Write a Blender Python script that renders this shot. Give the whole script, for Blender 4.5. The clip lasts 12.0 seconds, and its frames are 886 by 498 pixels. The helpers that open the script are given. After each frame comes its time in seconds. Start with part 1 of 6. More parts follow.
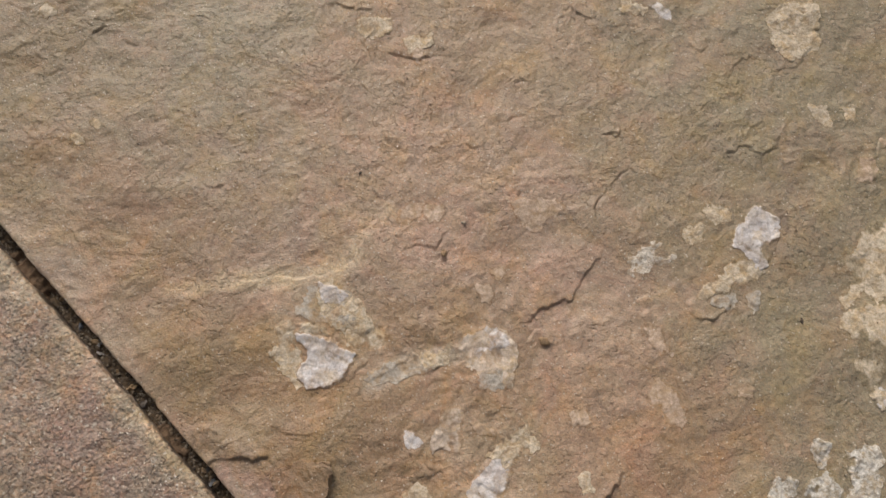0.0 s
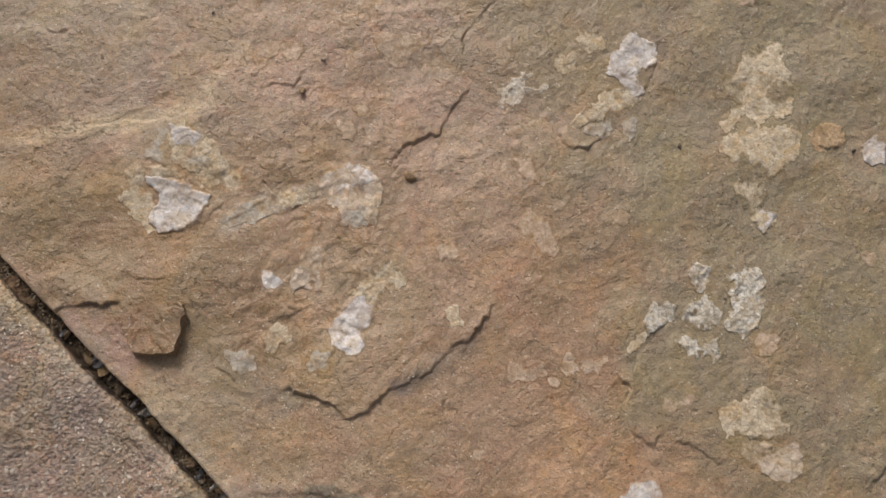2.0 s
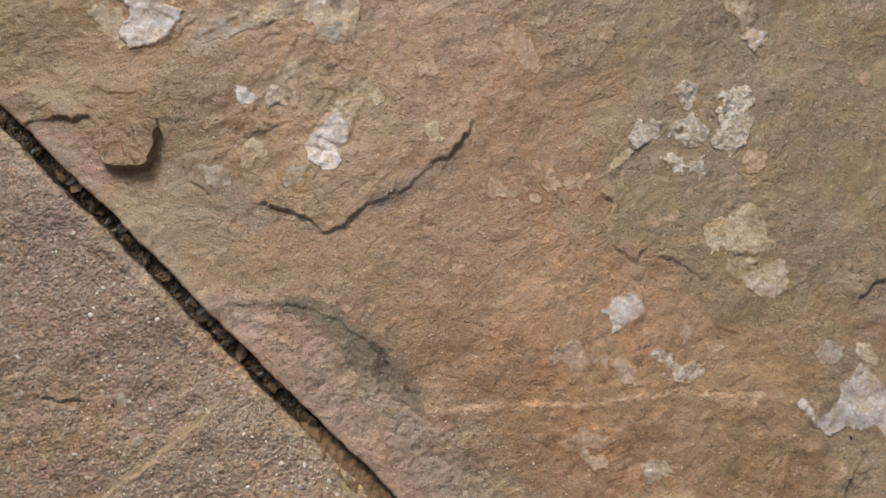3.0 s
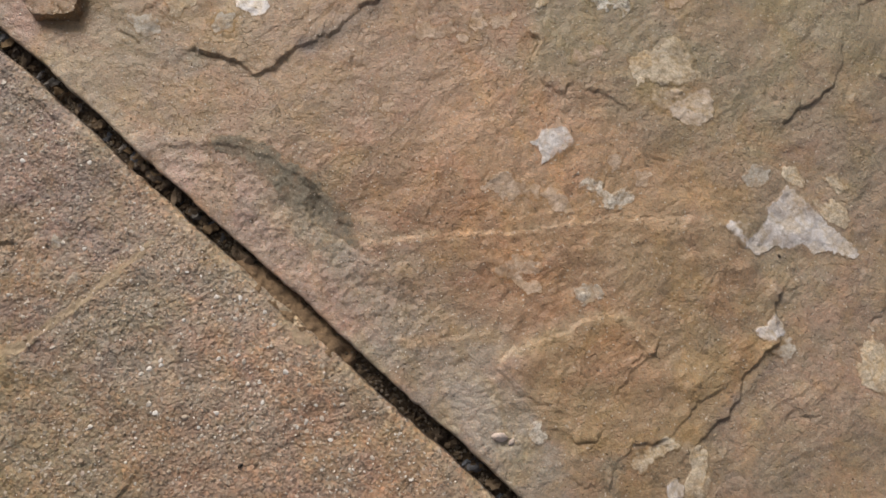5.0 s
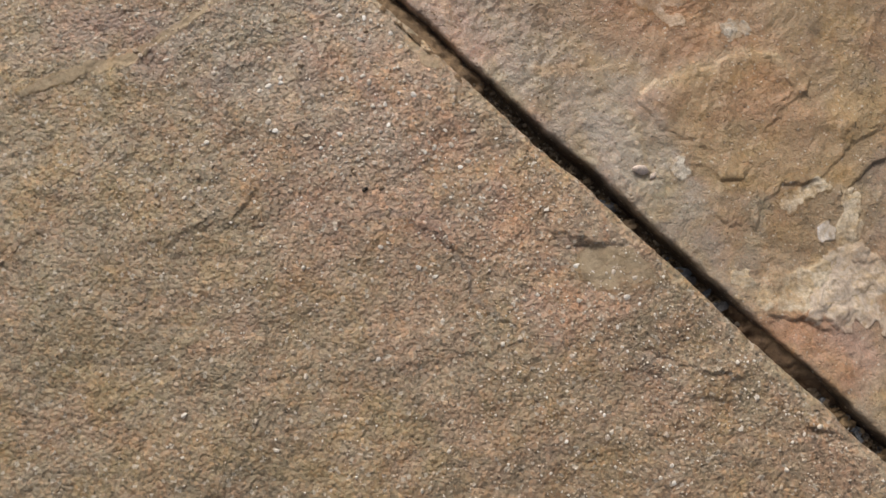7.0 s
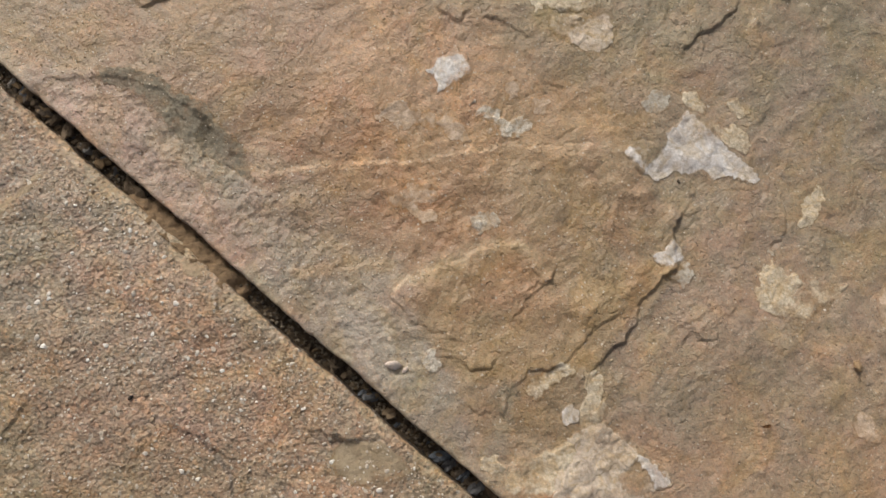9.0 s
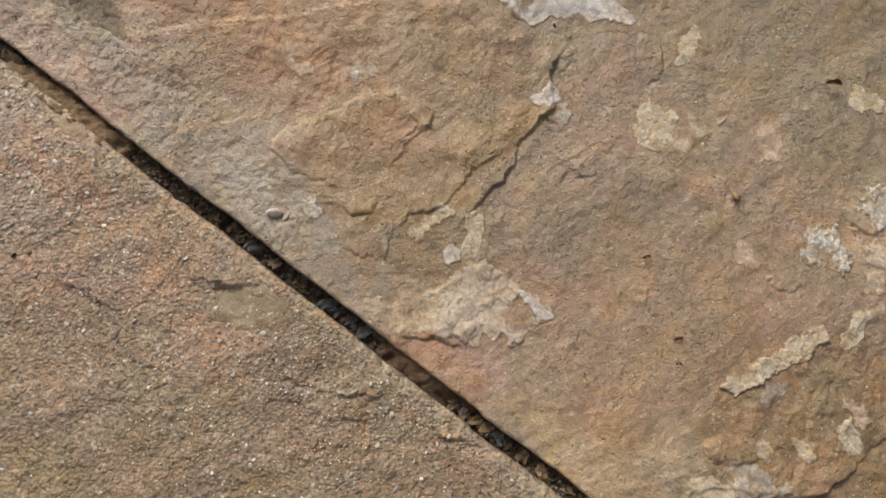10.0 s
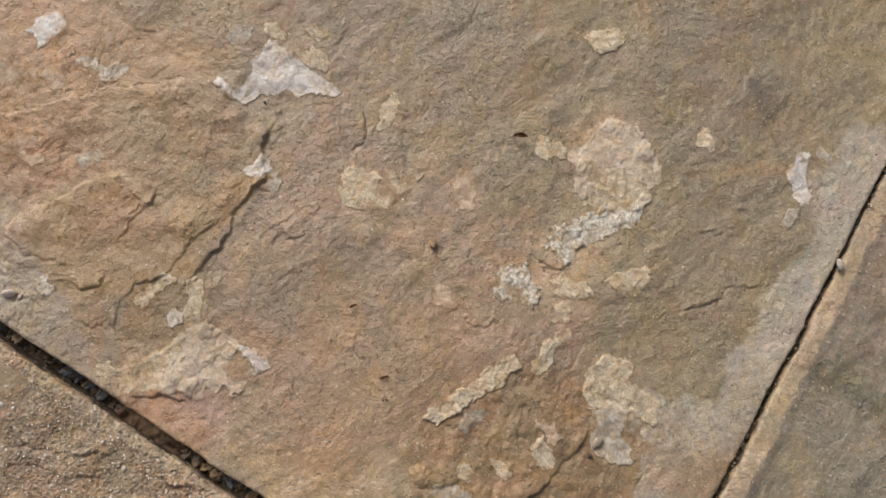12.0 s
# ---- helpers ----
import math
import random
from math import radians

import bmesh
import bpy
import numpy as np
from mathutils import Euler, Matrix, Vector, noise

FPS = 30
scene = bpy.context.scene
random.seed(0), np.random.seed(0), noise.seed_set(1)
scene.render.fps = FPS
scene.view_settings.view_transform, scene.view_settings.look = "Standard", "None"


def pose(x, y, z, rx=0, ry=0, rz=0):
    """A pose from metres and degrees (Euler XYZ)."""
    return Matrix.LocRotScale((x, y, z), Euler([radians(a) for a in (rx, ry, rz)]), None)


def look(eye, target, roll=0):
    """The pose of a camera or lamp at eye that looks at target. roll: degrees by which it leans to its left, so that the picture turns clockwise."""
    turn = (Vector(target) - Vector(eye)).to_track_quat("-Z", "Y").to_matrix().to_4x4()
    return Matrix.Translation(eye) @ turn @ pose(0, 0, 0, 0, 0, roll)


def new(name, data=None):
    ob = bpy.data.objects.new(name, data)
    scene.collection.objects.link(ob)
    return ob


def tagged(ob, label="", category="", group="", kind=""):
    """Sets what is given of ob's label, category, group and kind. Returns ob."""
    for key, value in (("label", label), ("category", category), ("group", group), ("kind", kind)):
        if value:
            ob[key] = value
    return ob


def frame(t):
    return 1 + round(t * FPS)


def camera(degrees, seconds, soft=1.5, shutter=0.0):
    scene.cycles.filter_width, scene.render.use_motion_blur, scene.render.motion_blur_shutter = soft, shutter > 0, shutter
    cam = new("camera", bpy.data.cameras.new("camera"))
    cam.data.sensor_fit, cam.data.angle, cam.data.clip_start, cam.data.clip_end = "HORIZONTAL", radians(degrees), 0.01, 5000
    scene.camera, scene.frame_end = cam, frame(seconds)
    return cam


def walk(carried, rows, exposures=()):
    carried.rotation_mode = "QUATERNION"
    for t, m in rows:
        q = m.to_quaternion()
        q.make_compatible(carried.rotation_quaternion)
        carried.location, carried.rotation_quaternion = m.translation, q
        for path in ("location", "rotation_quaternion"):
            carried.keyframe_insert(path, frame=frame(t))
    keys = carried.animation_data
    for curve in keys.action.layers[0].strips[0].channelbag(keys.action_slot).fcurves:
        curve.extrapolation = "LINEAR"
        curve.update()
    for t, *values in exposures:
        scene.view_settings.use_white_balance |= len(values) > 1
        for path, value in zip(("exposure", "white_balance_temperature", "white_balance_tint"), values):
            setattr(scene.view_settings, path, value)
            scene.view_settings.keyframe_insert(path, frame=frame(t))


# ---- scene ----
# A close walk along the joint of old sandstone paving under a grey sky.
cam = camera(60.0, 12.0, soft=1.5)
PATH = [
    (0, pose(-0.3694, 0.3089, 0.747, 13.426, -2.748, 4.615)),
    (0.5, pose(-0.3358, 0.269, 0.7313, 13.903, -3.378, 3.895)),
    (1, pose(-0.3154, 0.2691, 0.71, 13.201, -3.474, 3.548)),
    (1.5, pose(-0.2616, 0.2519, 0.7131, 13.745, -3.408, 2.595)),
    (2, pose(-0.2354, 0.1882, 0.6897, 12.122, -2.74, 2.025)),
    (2.5, pose(-0.2173, 0.1216, 0.6636, 10.567, -2.526, 2.011)),
    (3, pose(-0.2064, 0.0657, 0.6513, 9.199, -2.343, 1.977)),
    (3.2, pose(-0.195, 0.0663, 0.6507, 8.535, -2.484, 1.676)),
    (4.8, pose(-0.1468, -0.0611, 0.6417, 10.046, -2.795, -0.203)),
    (5, pose(-0.1538, -0.0822, 0.6368, 9.994, -2.743, -0.301)),
    (5.5, pose(-0.1795, -0.1233, 0.6086, 9.239, -2.894, 0.181)),
    (6, pose(-0.2076, -0.1468, 0.5969, 8.321, -3.157, 0.511)),
    (6.5, pose(-0.2373, -0.2365, 0.5721, 8.427, -2.614, 0.934)),
    (6.7, pose(-0.2469, -0.2606, 0.5638, 8.196, -2.498, 1.087)),
    (7.1, pose(-0.2488, -0.2669, 0.5618, 7.713, -2.519, 1.252)),
    (7.5, pose(-0.2318, -0.2343, 0.5738, 7.17, -2.722, 1.27)),
    (7.9, pose(-0.2017, -0.1866, 0.5918, 6.962, -2.827, 1.065)),
    (8.3, pose(-0.1646, -0.1479, 0.608, 7.479, -2.553, 0.562)),
    (8.5, pose(-0.137, -0.1291, 0.617, 8.201, -2.156, 0.079)),
    (9, pose(-0.0685, -0.1265, 0.6272, 8.756, -2.842, -1.282)),
    (9.5, pose(-0.0192, -0.1763, 0.6319, 9.03, -2.857, -2.563)),
    (10, pose(0.0222, -0.2464, 0.6216, 7.855, -2.734, -4.072)),
    (10.5, pose(0.0707, -0.2992, 0.6178, 5.58, -2.181, -5.571)),
    (11, pose(0.1489, -0.2703, 0.6519, 5.259, -2.625, -6.648)),
    (11.5, pose(0.1955, -0.2421, 0.6884, 7.687, -3.585, -7.399)),
    (12, pose(0.2554, -0.2481, 0.7097, 9.292, -3.454, -8.667)),
]
EXPOSURES = [(0, -0.31, 6500, 10), (2.5, -0.39, 6500, 10), (5, -0.39, 6500, 10), (6, -0.33, 6500, 10), (8.5, -0.25, 6500, 6), (10.5, -0.27, 6500, 8), (12, -0.26, 6500, 9)]
walk(cam, PATH, EXPOSURES)

# ---- light: an overcast sky, brightest towards the far side of the paving ----
SUN_UP, SUN_TURN = radians(37), radians(-22)
world = bpy.data.worlds.new("sky")
scene.world = world
world.use_nodes = True
wn = world.node_tree
sky = wn.nodes.new("ShaderNodeTexSky")
sky.sky_type = "NISHITA"
sky.sun_disc = False
sky.sun_elevation, sky.sun_rotation = SUN_UP, SUN_TURN
sky.air_density, sky.dust_density, sky.ozone_density = 1.0, 6.0, 0.5
cloud = wn.nodes.new("ShaderNodeHueSaturation")
cloud.inputs["Saturation"].default_value = 0.45
wn.links.new(sky.outputs[0], cloud.inputs["Color"])
wn.links.new(cloud.outputs[0], wn.nodes["Background"].inputs["Color"])
wn.nodes["Background"].inputs["Strength"].default_value = 0.105
sun_data = bpy.data.lights.new("sun", "SUN")
sun_data.energy, sun_data.angle, sun_data.color = 2.15, radians(18), (1.0, 0.968, 0.935)
sun = new("sun", sun_data)
sun.matrix_world = look((math.sin(SUN_TURN) * math.cos(SUN_UP) * 5, math.cos(SUN_TURN) * math.cos(SUN_UP) * 5, math.sin(SUN_UP) * 5), (0, 0, 0))

# ---- the plan: u runs along the wide joint from the slab's corner, v into the large slab ----
CORNER = np.array((0.3833, -0.5786))
ALONG = np.array((-0.7460, 0.6660))
ACROSS = np.array((0.6413, 0.7673))


def xy(u, v):
    return CORNER[0] + u * ALONG[0] + v * ACROSS[0], CORNER[1] + u * ALONG[1] + v * ACROSS[1]


# ---- noise on arrays ----
def lattice(i, j, seed):
    h = (i * 374761393 + j * 668265263 + seed * 974711 + 1013) & 0x7FFFFFFF
    h = ((h ^ (h >> 13)) * 1274126177) & 0x7FFFFFFF
    return ((h ^ (h >> 15)) & 0xFFFF) / 65535.0


def vnoise(u, v, size, seed):
    """Smooth noise from -1 to 1 with lumps of about that size in metres."""
    a, b = u / size + 517.3, v / size + 311.7
    i, j = np.floor(a).astype(np.int64), np.floor(b).astype(np.int64)
    p, q = a - i, b - j
    p, q = p * p * p * (p * (p * 6 - 15) + 10), q * q * q * (q * (q * 6 - 15) + 10)
    top = lattice(i, j, seed) * (1 - p) + lattice(i + 1, j, seed) * p
    low = lattice(i, j + 1, seed) * (1 - p) + lattice(i + 1, j + 1, seed) * p
    return (top * (1 - q) + low * q) * 2 - 1


def ease(a, b, x):
    t = np.clip((x - a) / (b - a), 0, 1)
    return t * t * (3 - 2 * t)


# ---- materials ----
def linear(r, g, b):
    return tuple((c / 255 / 12.92 if c < 10 else ((c / 255 + 0.055) / 1.055) ** 2.4) for c in (r, g, b))


def material(name):
    m = bpy.data.materials.new(name)
    m.use_nodes = True
    return m, m.node_tree, m.node_tree.nodes["Principled BSDF"]


def node(tree, kind, **inputs):
    n = tree.nodes.new(kind)
    for key, value in inputs.items():
        n.inputs[key.replace("_", " ")].default_value = value
    return n


def mixed(tree, blend, factor, a, b):
    n = tree.nodes.new("ShaderNodeMix")
    n.data_type, n.blend_type = "RGBA", blend
    for socket, value in ((n.inputs[0], factor), (n.inputs[6], a), (n.inputs[7], b)):
        if isinstance(value, bpy.types.NodeSocket):
            tree.links.new(value, socket)
        elif isinstance(value, tuple):
            socket.default_value = (*value, 1)
        else:
            socket.default_value = value
    return n.outputs[2]


def ramp(tree, source, stops):
    n = tree.nodes.new("ShaderNodeValToRGB")
    tree.links.new(source, n.inputs[0])
    while len(n.color_ramp.elements) < len(stops):
        n.color_ramp.elements.new(0.5)
    for e, (at, c) in zip(n.color_ramp.elements, stops):
        e.position = at
        e.color = (*c, 1) if isinstance(c, tuple) else (c, c, c, 1)
    return n.outputs[0]


def noise_tex(tree, coords, scale, detail=3.0, rough=0.6, distort=0.0):
    n = node(tree, "ShaderNodeTexNoise", Scale=scale, Detail=detail, Roughness=rough, Distortion=distort)
    tree.links.new(coords, n.inputs["Vector"])
    return n.outputs["Fac"]


def warped(tree, coords):
    """The coordinates, bent by a few millimetres."""
    n = node(tree, "ShaderNodeTexNoise", Scale=60, Detail=3.0)
    tree.links.new(coords, n.inputs["Vector"])
    v = tree.nodes.new("ShaderNodeVectorMath")
    v.operation = "MULTIPLY_ADD"
    tree.links.new(n.outputs["Color"], v.inputs[0])
    v.inputs[1].default_value = (0.02, 0.02, 0.02)
    tree.links.new(coords, v.inputs[2])
    return v.outputs[0]


def cells(tree, coords, scale, feature="F1", smooth=None):
    n = tree.nodes.new("ShaderNodeTexVoronoi")
    n.feature = feature
    n.inputs["Scale"].default_value = scale
    tree.links.new(coords, n.inputs["Vector"])
    return n


def bumped(tree, bsdf, layers):
    """Stacks bumps: (height socket, strength, depth in metres)."""
    last = None
    for source, strength, depth in layers:
        b = node(tree, "ShaderNodeBump", Strength=strength, Distance=depth)
        tree.links.new(source, b.inputs["Height"])
        if last:
            tree.links.new(last, b.inputs["Normal"])
        last = b.outputs["Normal"]
    tree.links.new(last, bsdf.inputs["Normal"])


def worn(tree, coords, height):
    """The relief, rubbed down in some places and rougher in others."""
    m = tree.nodes.new("ShaderNodeMath")
    m.operation = "MULTIPLY"
    tree.links.new(height, m.inputs[0])
    rub = ramp(tree, noise_tex(tree, coords, 15, 4, 0.6, 0.5), [(0.36, 0.2), (0.64, 1.4)])
    tree.links.new(rub, m.inputs[1])
    return m.outputs[0]


def sandstone(name, grain, coarse):
    """Stone whose pigment lies on the mesh; grain is the size of its sand in metres, coarse from 0 to 1."""
    m, tree, bsdf = material(name)
    tc = tree.nodes.new("ShaderNodeTexCoord").outputs["Object"]
    pigment = tree.nodes.new("ShaderNodeAttribute")
    pigment.attribute_name = "pigment"
    c = stone_colour(tree, tc, pigment.outputs["Color"], grain, coarse)
    tree.links.new(c, bsdf.inputs["Base Color"])
    bsdf.inputs["Roughness"].default_value = 0.55
    bsdf.inputs["Specular IOR Level"].default_value = 0.7
    grit = cells(tree, tc, 0.8 / grain)
    dents = ramp(tree, noise_tex(tree, tc, 210 - 50 * coarse, 4, 0.62, 0.4), [(0.30, 0.0), (0.44, 0.85), (0.75, 1.0)])
    bumped(tree, bsdf, [
        (worn(tree, tc, noise_tex(tree, tc, 90, 4, 0.6)), 1.0, 0.0013 + 0.0003 * coarse),
        (worn(tree, tc, dents), 1.0, 0.0008 + 0.0004 * coarse),
        (noise_tex(tree, tc, 560, 3, 0.6), 1.0, 0.0004 + 0.0006 * coarse),
        (grit.outputs["Distance"], 1.0, -(0.0002 + 0.0007 * coarse)),
    ])
    return m


def stone_colour(tree, tc, base, grain, coarse):
    """Mottles and grains over the pigment."""
    stain = noise_tex(tree, tc, 32, 6, 0.66, 0.8)
    mauve = noise_tex(tree, tc, 24, 5, 0.66, 0.6)
    yellow = noise_tex(tree, tc, 19, 6, 0.68, 1.0)
    pink = noise_tex(tree, tc, 13, 6, 0.64, 1.2)
    fleck = noise_tex(tree, tc, 170, 4, 0.75)
    sand = cells(tree, tc, 1 / grain)
    c = mixed(tree, "MULTIPLY", 1.0, base, ramp(tree, stain, [(0.3, (0.86, 0.84, 0.82)), (0.5, 1.0), (0.7, (1.13, 1.115, 1.10))]))
    c = mixed(tree, "MULTIPLY", 1.0, c, ramp(tree, mauve, [(0.50, 1.0), (0.66, (0.95, 0.955, 1.0))]))
    c = mixed(tree, "MULTIPLY", 1.0, c, ramp(tree, yellow, [(0.47, 1.0), (0.64, (1.07, 1.0, 0.82))]))
    c = mixed(tree, "MULTIPLY", 1.0, c, ramp(tree, pink, [(0.36, (0.98, 1.0, 0.96)), (0.5, 1.0), (0.62, (1.07, 0.985, 0.98))]))
    c = mixed(tree, "MULTIPLY", 1.0, c, ramp(tree, fleck, [(0.28, 0.74), (0.5, 1.0), (0.72, 1.20)]))
    grey = tree.nodes.new("ShaderNodeSeparateColor")
    tree.links.new(sand.outputs["Color"], grey.inputs[0])
    lo, hi = 0.86 - 0.20 * coarse, 1.10 + 0.24 * coarse
    c = mixed(tree, "MULTIPLY", 1.0, c, ramp(tree, grey.outputs[0], [(0.0, lo), (0.5, 1.0), (0.86, 1.04), (1.0, hi)]))
    tint = ramp(tree, grey.outputs[1], [(0.0, (1.15, 0.97, 0.84)), (0.5, (1.0, 1.0, 1.0)), (1.0, (0.95, 1.0, 1.0))])
    c = mixed(tree, "MULTIPLY", 0.5 + 0.2 * coarse, c, tint)
    pale = ramp(tree, grey.outputs[2], [(0.985 - 0.03 * coarse, 0.0), (0.995 - 0.03 * coarse, 0.7)])
    c = mixed(tree, "MIX", pale, c, linear(196, 182, 164))
    pits = ramp(tree, noise_tex(tree, tc, 330, 2, 0.5), [(0.24 + 0.06 * coarse, 0.45), (0.33 + 0.06 * coarse, 1.0)])
    return mixed(tree, "MULTIPLY", 1.0, c, pits)


def mineral(name, light, dark, size, rough, bump, gloss=0.3, stone=0.5, stain=(178, 148, 112)):
    """A crust or vein: two colours in clouds of that size and stains of a third, thinning out to the bare stone at its rim and in holes."""
    m, tree, bsdf = material(name)
    tc = tree.nodes.new("ShaderNodeTexCoord").outputs["Object"]
    pigment, core = tree.nodes.new("ShaderNodeAttribute"), tree.nodes.new("ShaderNodeAttribute")
    pigment.attribute_name, core.attribute_name = "pigment", "core"
    cloud = noise_tex(tree, tc, 1 / size, 5, 0.7, 0.6)
    speck = noise_tex(tree, tc, 420, 3, 0.7)
    c = mixed(tree, "MIX", ramp(tree, cloud, [(0.38, 0.0), (0.58, 1.0)]), linear(*dark), linear(*light))
    c = mixed(tree, "MIX", ramp(tree, noise_tex(tree, tc, 62, 5, 0.7, 1.0), [(0.48, 0.0), (0.66, 0.8)]), c, linear(*stain))
    bare = stone_colour(tree, tc, pigment.outputs["Color"], 0.0016, 0.15)
    holes = node(tree, "ShaderNodeMath")
    holes.operation = "MULTIPLY_ADD"
    tree.links.new(noise_tex(tree, tc, 75, 5, 0.72, 0.6), holes.inputs[0])
    holes.inputs[1].default_value = -2.0 * stone
    tree.links.new(core.outputs["Fac"], holes.inputs[2])
    c = mixed(tree, "MIX", ramp(tree, holes.outputs[0], [(0.04, 0.04), (0.34, 1.0)]), bare, c)
    # cell edges darkened in the colour, as shade in crevices between flakes
    crevice_shade = cells(tree, warped(tree, tc), 70, "DISTANCE_TO_EDGE")
    c = mixed(tree, "MULTIPLY", 0.35, c, ramp(tree, crevice_shade.outputs["Distance"], [(0.0, (0.66, 0.60, 0.52)), (0.09, 1.0)]))
    c = mixed(tree, "MIX", ramp(tree, noise_tex(tree, tc, 120, 4, 0.7, 0.8), [(0.54, 0.0), (0.72, 0.6)]), c, bare)
    c = mixed(tree, "MIX", ramp(tree, noise_tex(tree, tc, 36, 5, 0.68, 0.8), [(0.48, 0.0), (0.66, 0.6)]), c, bare)
    grit = min(1.0, bump / 0.0016)
    c = mixed(tree, "MULTIPLY", grit, c, ramp(tree, speck, [(0.3, 0.74), (0.5, 1.0), (0.7, 1.12)]))
    tree.links.new(c, bsdf.inputs["Base Color"])
    bsdf.inputs["Roughness"].default_value = rough
    bsdf.inputs["Specular IOR Level"].default_value = gloss
    bumped(tree, bsdf, [(noise_tex(tree, tc, 110, 6, 0.68), 1.0, bump), (speck, 1.0, 0.0006 * grit)])
    return m


def soil_material(name, light, dark, scale):
    m, tree, bsdf = material(name)
    tc = tree.nodes.new("ShaderNodeTexCoord").outputs["Object"]
    c = ramp(tree, noise_tex(tree, tc, scale, 6, 0.7), [(0.3, linear(*dark)), (0.7, linear(*light))])
    tree.links.new(c, bsdf.inputs["Base Color"])
    bsdf.inputs["Roughness"].default_value = 0.95
    bumped(tree, bsdf, [(noise_tex(tree, tc, scale * 2, 5, 0.7), 1.0, 0.002)])
    return m


def pebble_material(name):
    m, tree, bsdf = material(name)
    tc = tree.nodes.new("ShaderNodeTexCoord").outputs["Object"]
    info = tree.nodes.new("ShaderNodeObjectInfo")
    c = ramp(tree, info.outputs["Random"], [(0.0, linear(82, 70, 58)), (0.3, linear(130, 112, 92)), (0.6, linear(156, 130, 98)), (0.8, linear(104, 98, 94)), (0.92, linear(110, 114, 120)), (1.0, linear(178, 168, 156))])
    c = mixed(tree, "MULTIPLY", 1.0, c, ramp(tree, noise_tex(tree, tc, 260, 4, 0.7), [(0.3, 0.6), (0.7, 1.15)]))
    tree.links.new(c, bsdf.inputs["Base Color"])
    bsdf.inputs["Roughness"].default_value = 0.92
    bsdf.inputs["Specular IOR Level"].default_value = 0.15
    bumped(tree, bsdf, [(noise_tex(tree, tc, 400, 3, 0.6), 0.8, 0.0006)])
    return m


FINE_STONE = sandstone("fine sandstone", 0.0014, 0.15)
COARSE_STONE = sandstone("coarse sandstone", 0.0026, 1.0)
GREY_STONE = sandstone("grey sandstone", 0.0018, 0.2)
MINERAL = {
    "quartz": mineral("white quartz", (234, 226, 221), (194, 184, 179), 0.016, 0.36, 0.0012, 0.5, 0.34, (204, 182, 152)),
    "plate": mineral("cream stone plate", (218, 201, 182), (192, 171, 152), 0.016, 0.7, 0.0013, 0.35, 0.26, (206, 176, 136)),
    "crust": mineral("cream mineral crust", (220, 204, 180), (192, 172, 146), 0.010, 0.85, 0.0022, 0.3, 0.26, (202, 170, 126)),
    "grey": mineral("grey mineral crust", (196, 186, 172), (168, 155, 140), 0.012, 0.8, 0.0014, 0.3, 0.32),
    "crumb": mineral("crumbly lichen crust", (226, 219, 208), (172, 160, 142), 0.006, 0.92, 0.0030, 0.3, 0.27, (198, 172, 136)),
    "pink": mineral("pink mineral flake", (208, 184, 162), (182, 156, 132), 0.010, 0.85, 0.0014, 0.3, 0.34),
    "speck": mineral("white mineral specks", (226, 216, 202), (190, 174, 154), 0.006, 0.7, 0.0024, 0.3, 0.30),
    "rust": mineral("rusty sandstone lump", (206, 176, 142), (178, 148, 114), 0.010, 0.9, 0.0024, 0.3, 0.30),
    "lichen": mineral("dark grey lichen", (152, 141, 123), (126, 117, 102), 0.006, 0.95, 0.0020, 0.3, 0.46, (130, 118, 100)),
    "clay": mineral("yellow clay smear", (174, 155, 129), (161, 142, 117), 0.014, 0.92, 0.0014, 0.3, 0.36, (164, 144, 116)),
}
SOIL = soil_material("joint soil", (112, 92, 68), (58, 48, 38), 180)
SOIL_FILL = soil_material("packed soil", (128, 102, 76), (80, 62, 46), 220)
SAND_FILL = soil_material("banked sand", (158, 130, 98), (112, 90, 68), 240)
EARTH = soil_material("bare earth", (120, 100, 76), (84, 70, 54), 30)
PEBBLE = pebble_material("mixed pebbles")


def grain_material(name, stops, rough):
    """Each grain has a colour of its own."""
    m, tree, bsdf = material(name)
    info = tree.nodes.new("ShaderNodeNewGeometry")
    tree.links.new(ramp(tree, info.outputs["Random Per Island"], stops), bsdf.inputs["Base Color"])
    bsdf.inputs["Roughness"].default_value = rough
    return m


GRIT = grain_material("dark grit", [(0.0, linear(60, 50, 42)), (0.5, linear(104, 90, 74)), (1.0, linear(150, 136, 116))], 0.9)
GRAIN = grain_material("quartz grains", [(0.0, linear(146, 122, 98)), (0.4, linear(172, 150, 126)), (0.75, linear(196, 178, 158)), (1.0, linear(232, 222, 210))], 0.5)
PALE_GRAIN = grain_material("pale quartz grains", [(0.0, linear(186, 166, 148)), (0.5, linear(206, 192, 176)), (1.0, linear(230, 222, 214))], 0.45)
CRUMB = grain_material("stone crumbs", [(0.0, linear(128, 106, 84)), (0.3, linear(152, 127, 100)), (0.7, linear(182, 160, 132)), (1.0, linear(216, 204, 190))], 0.8)

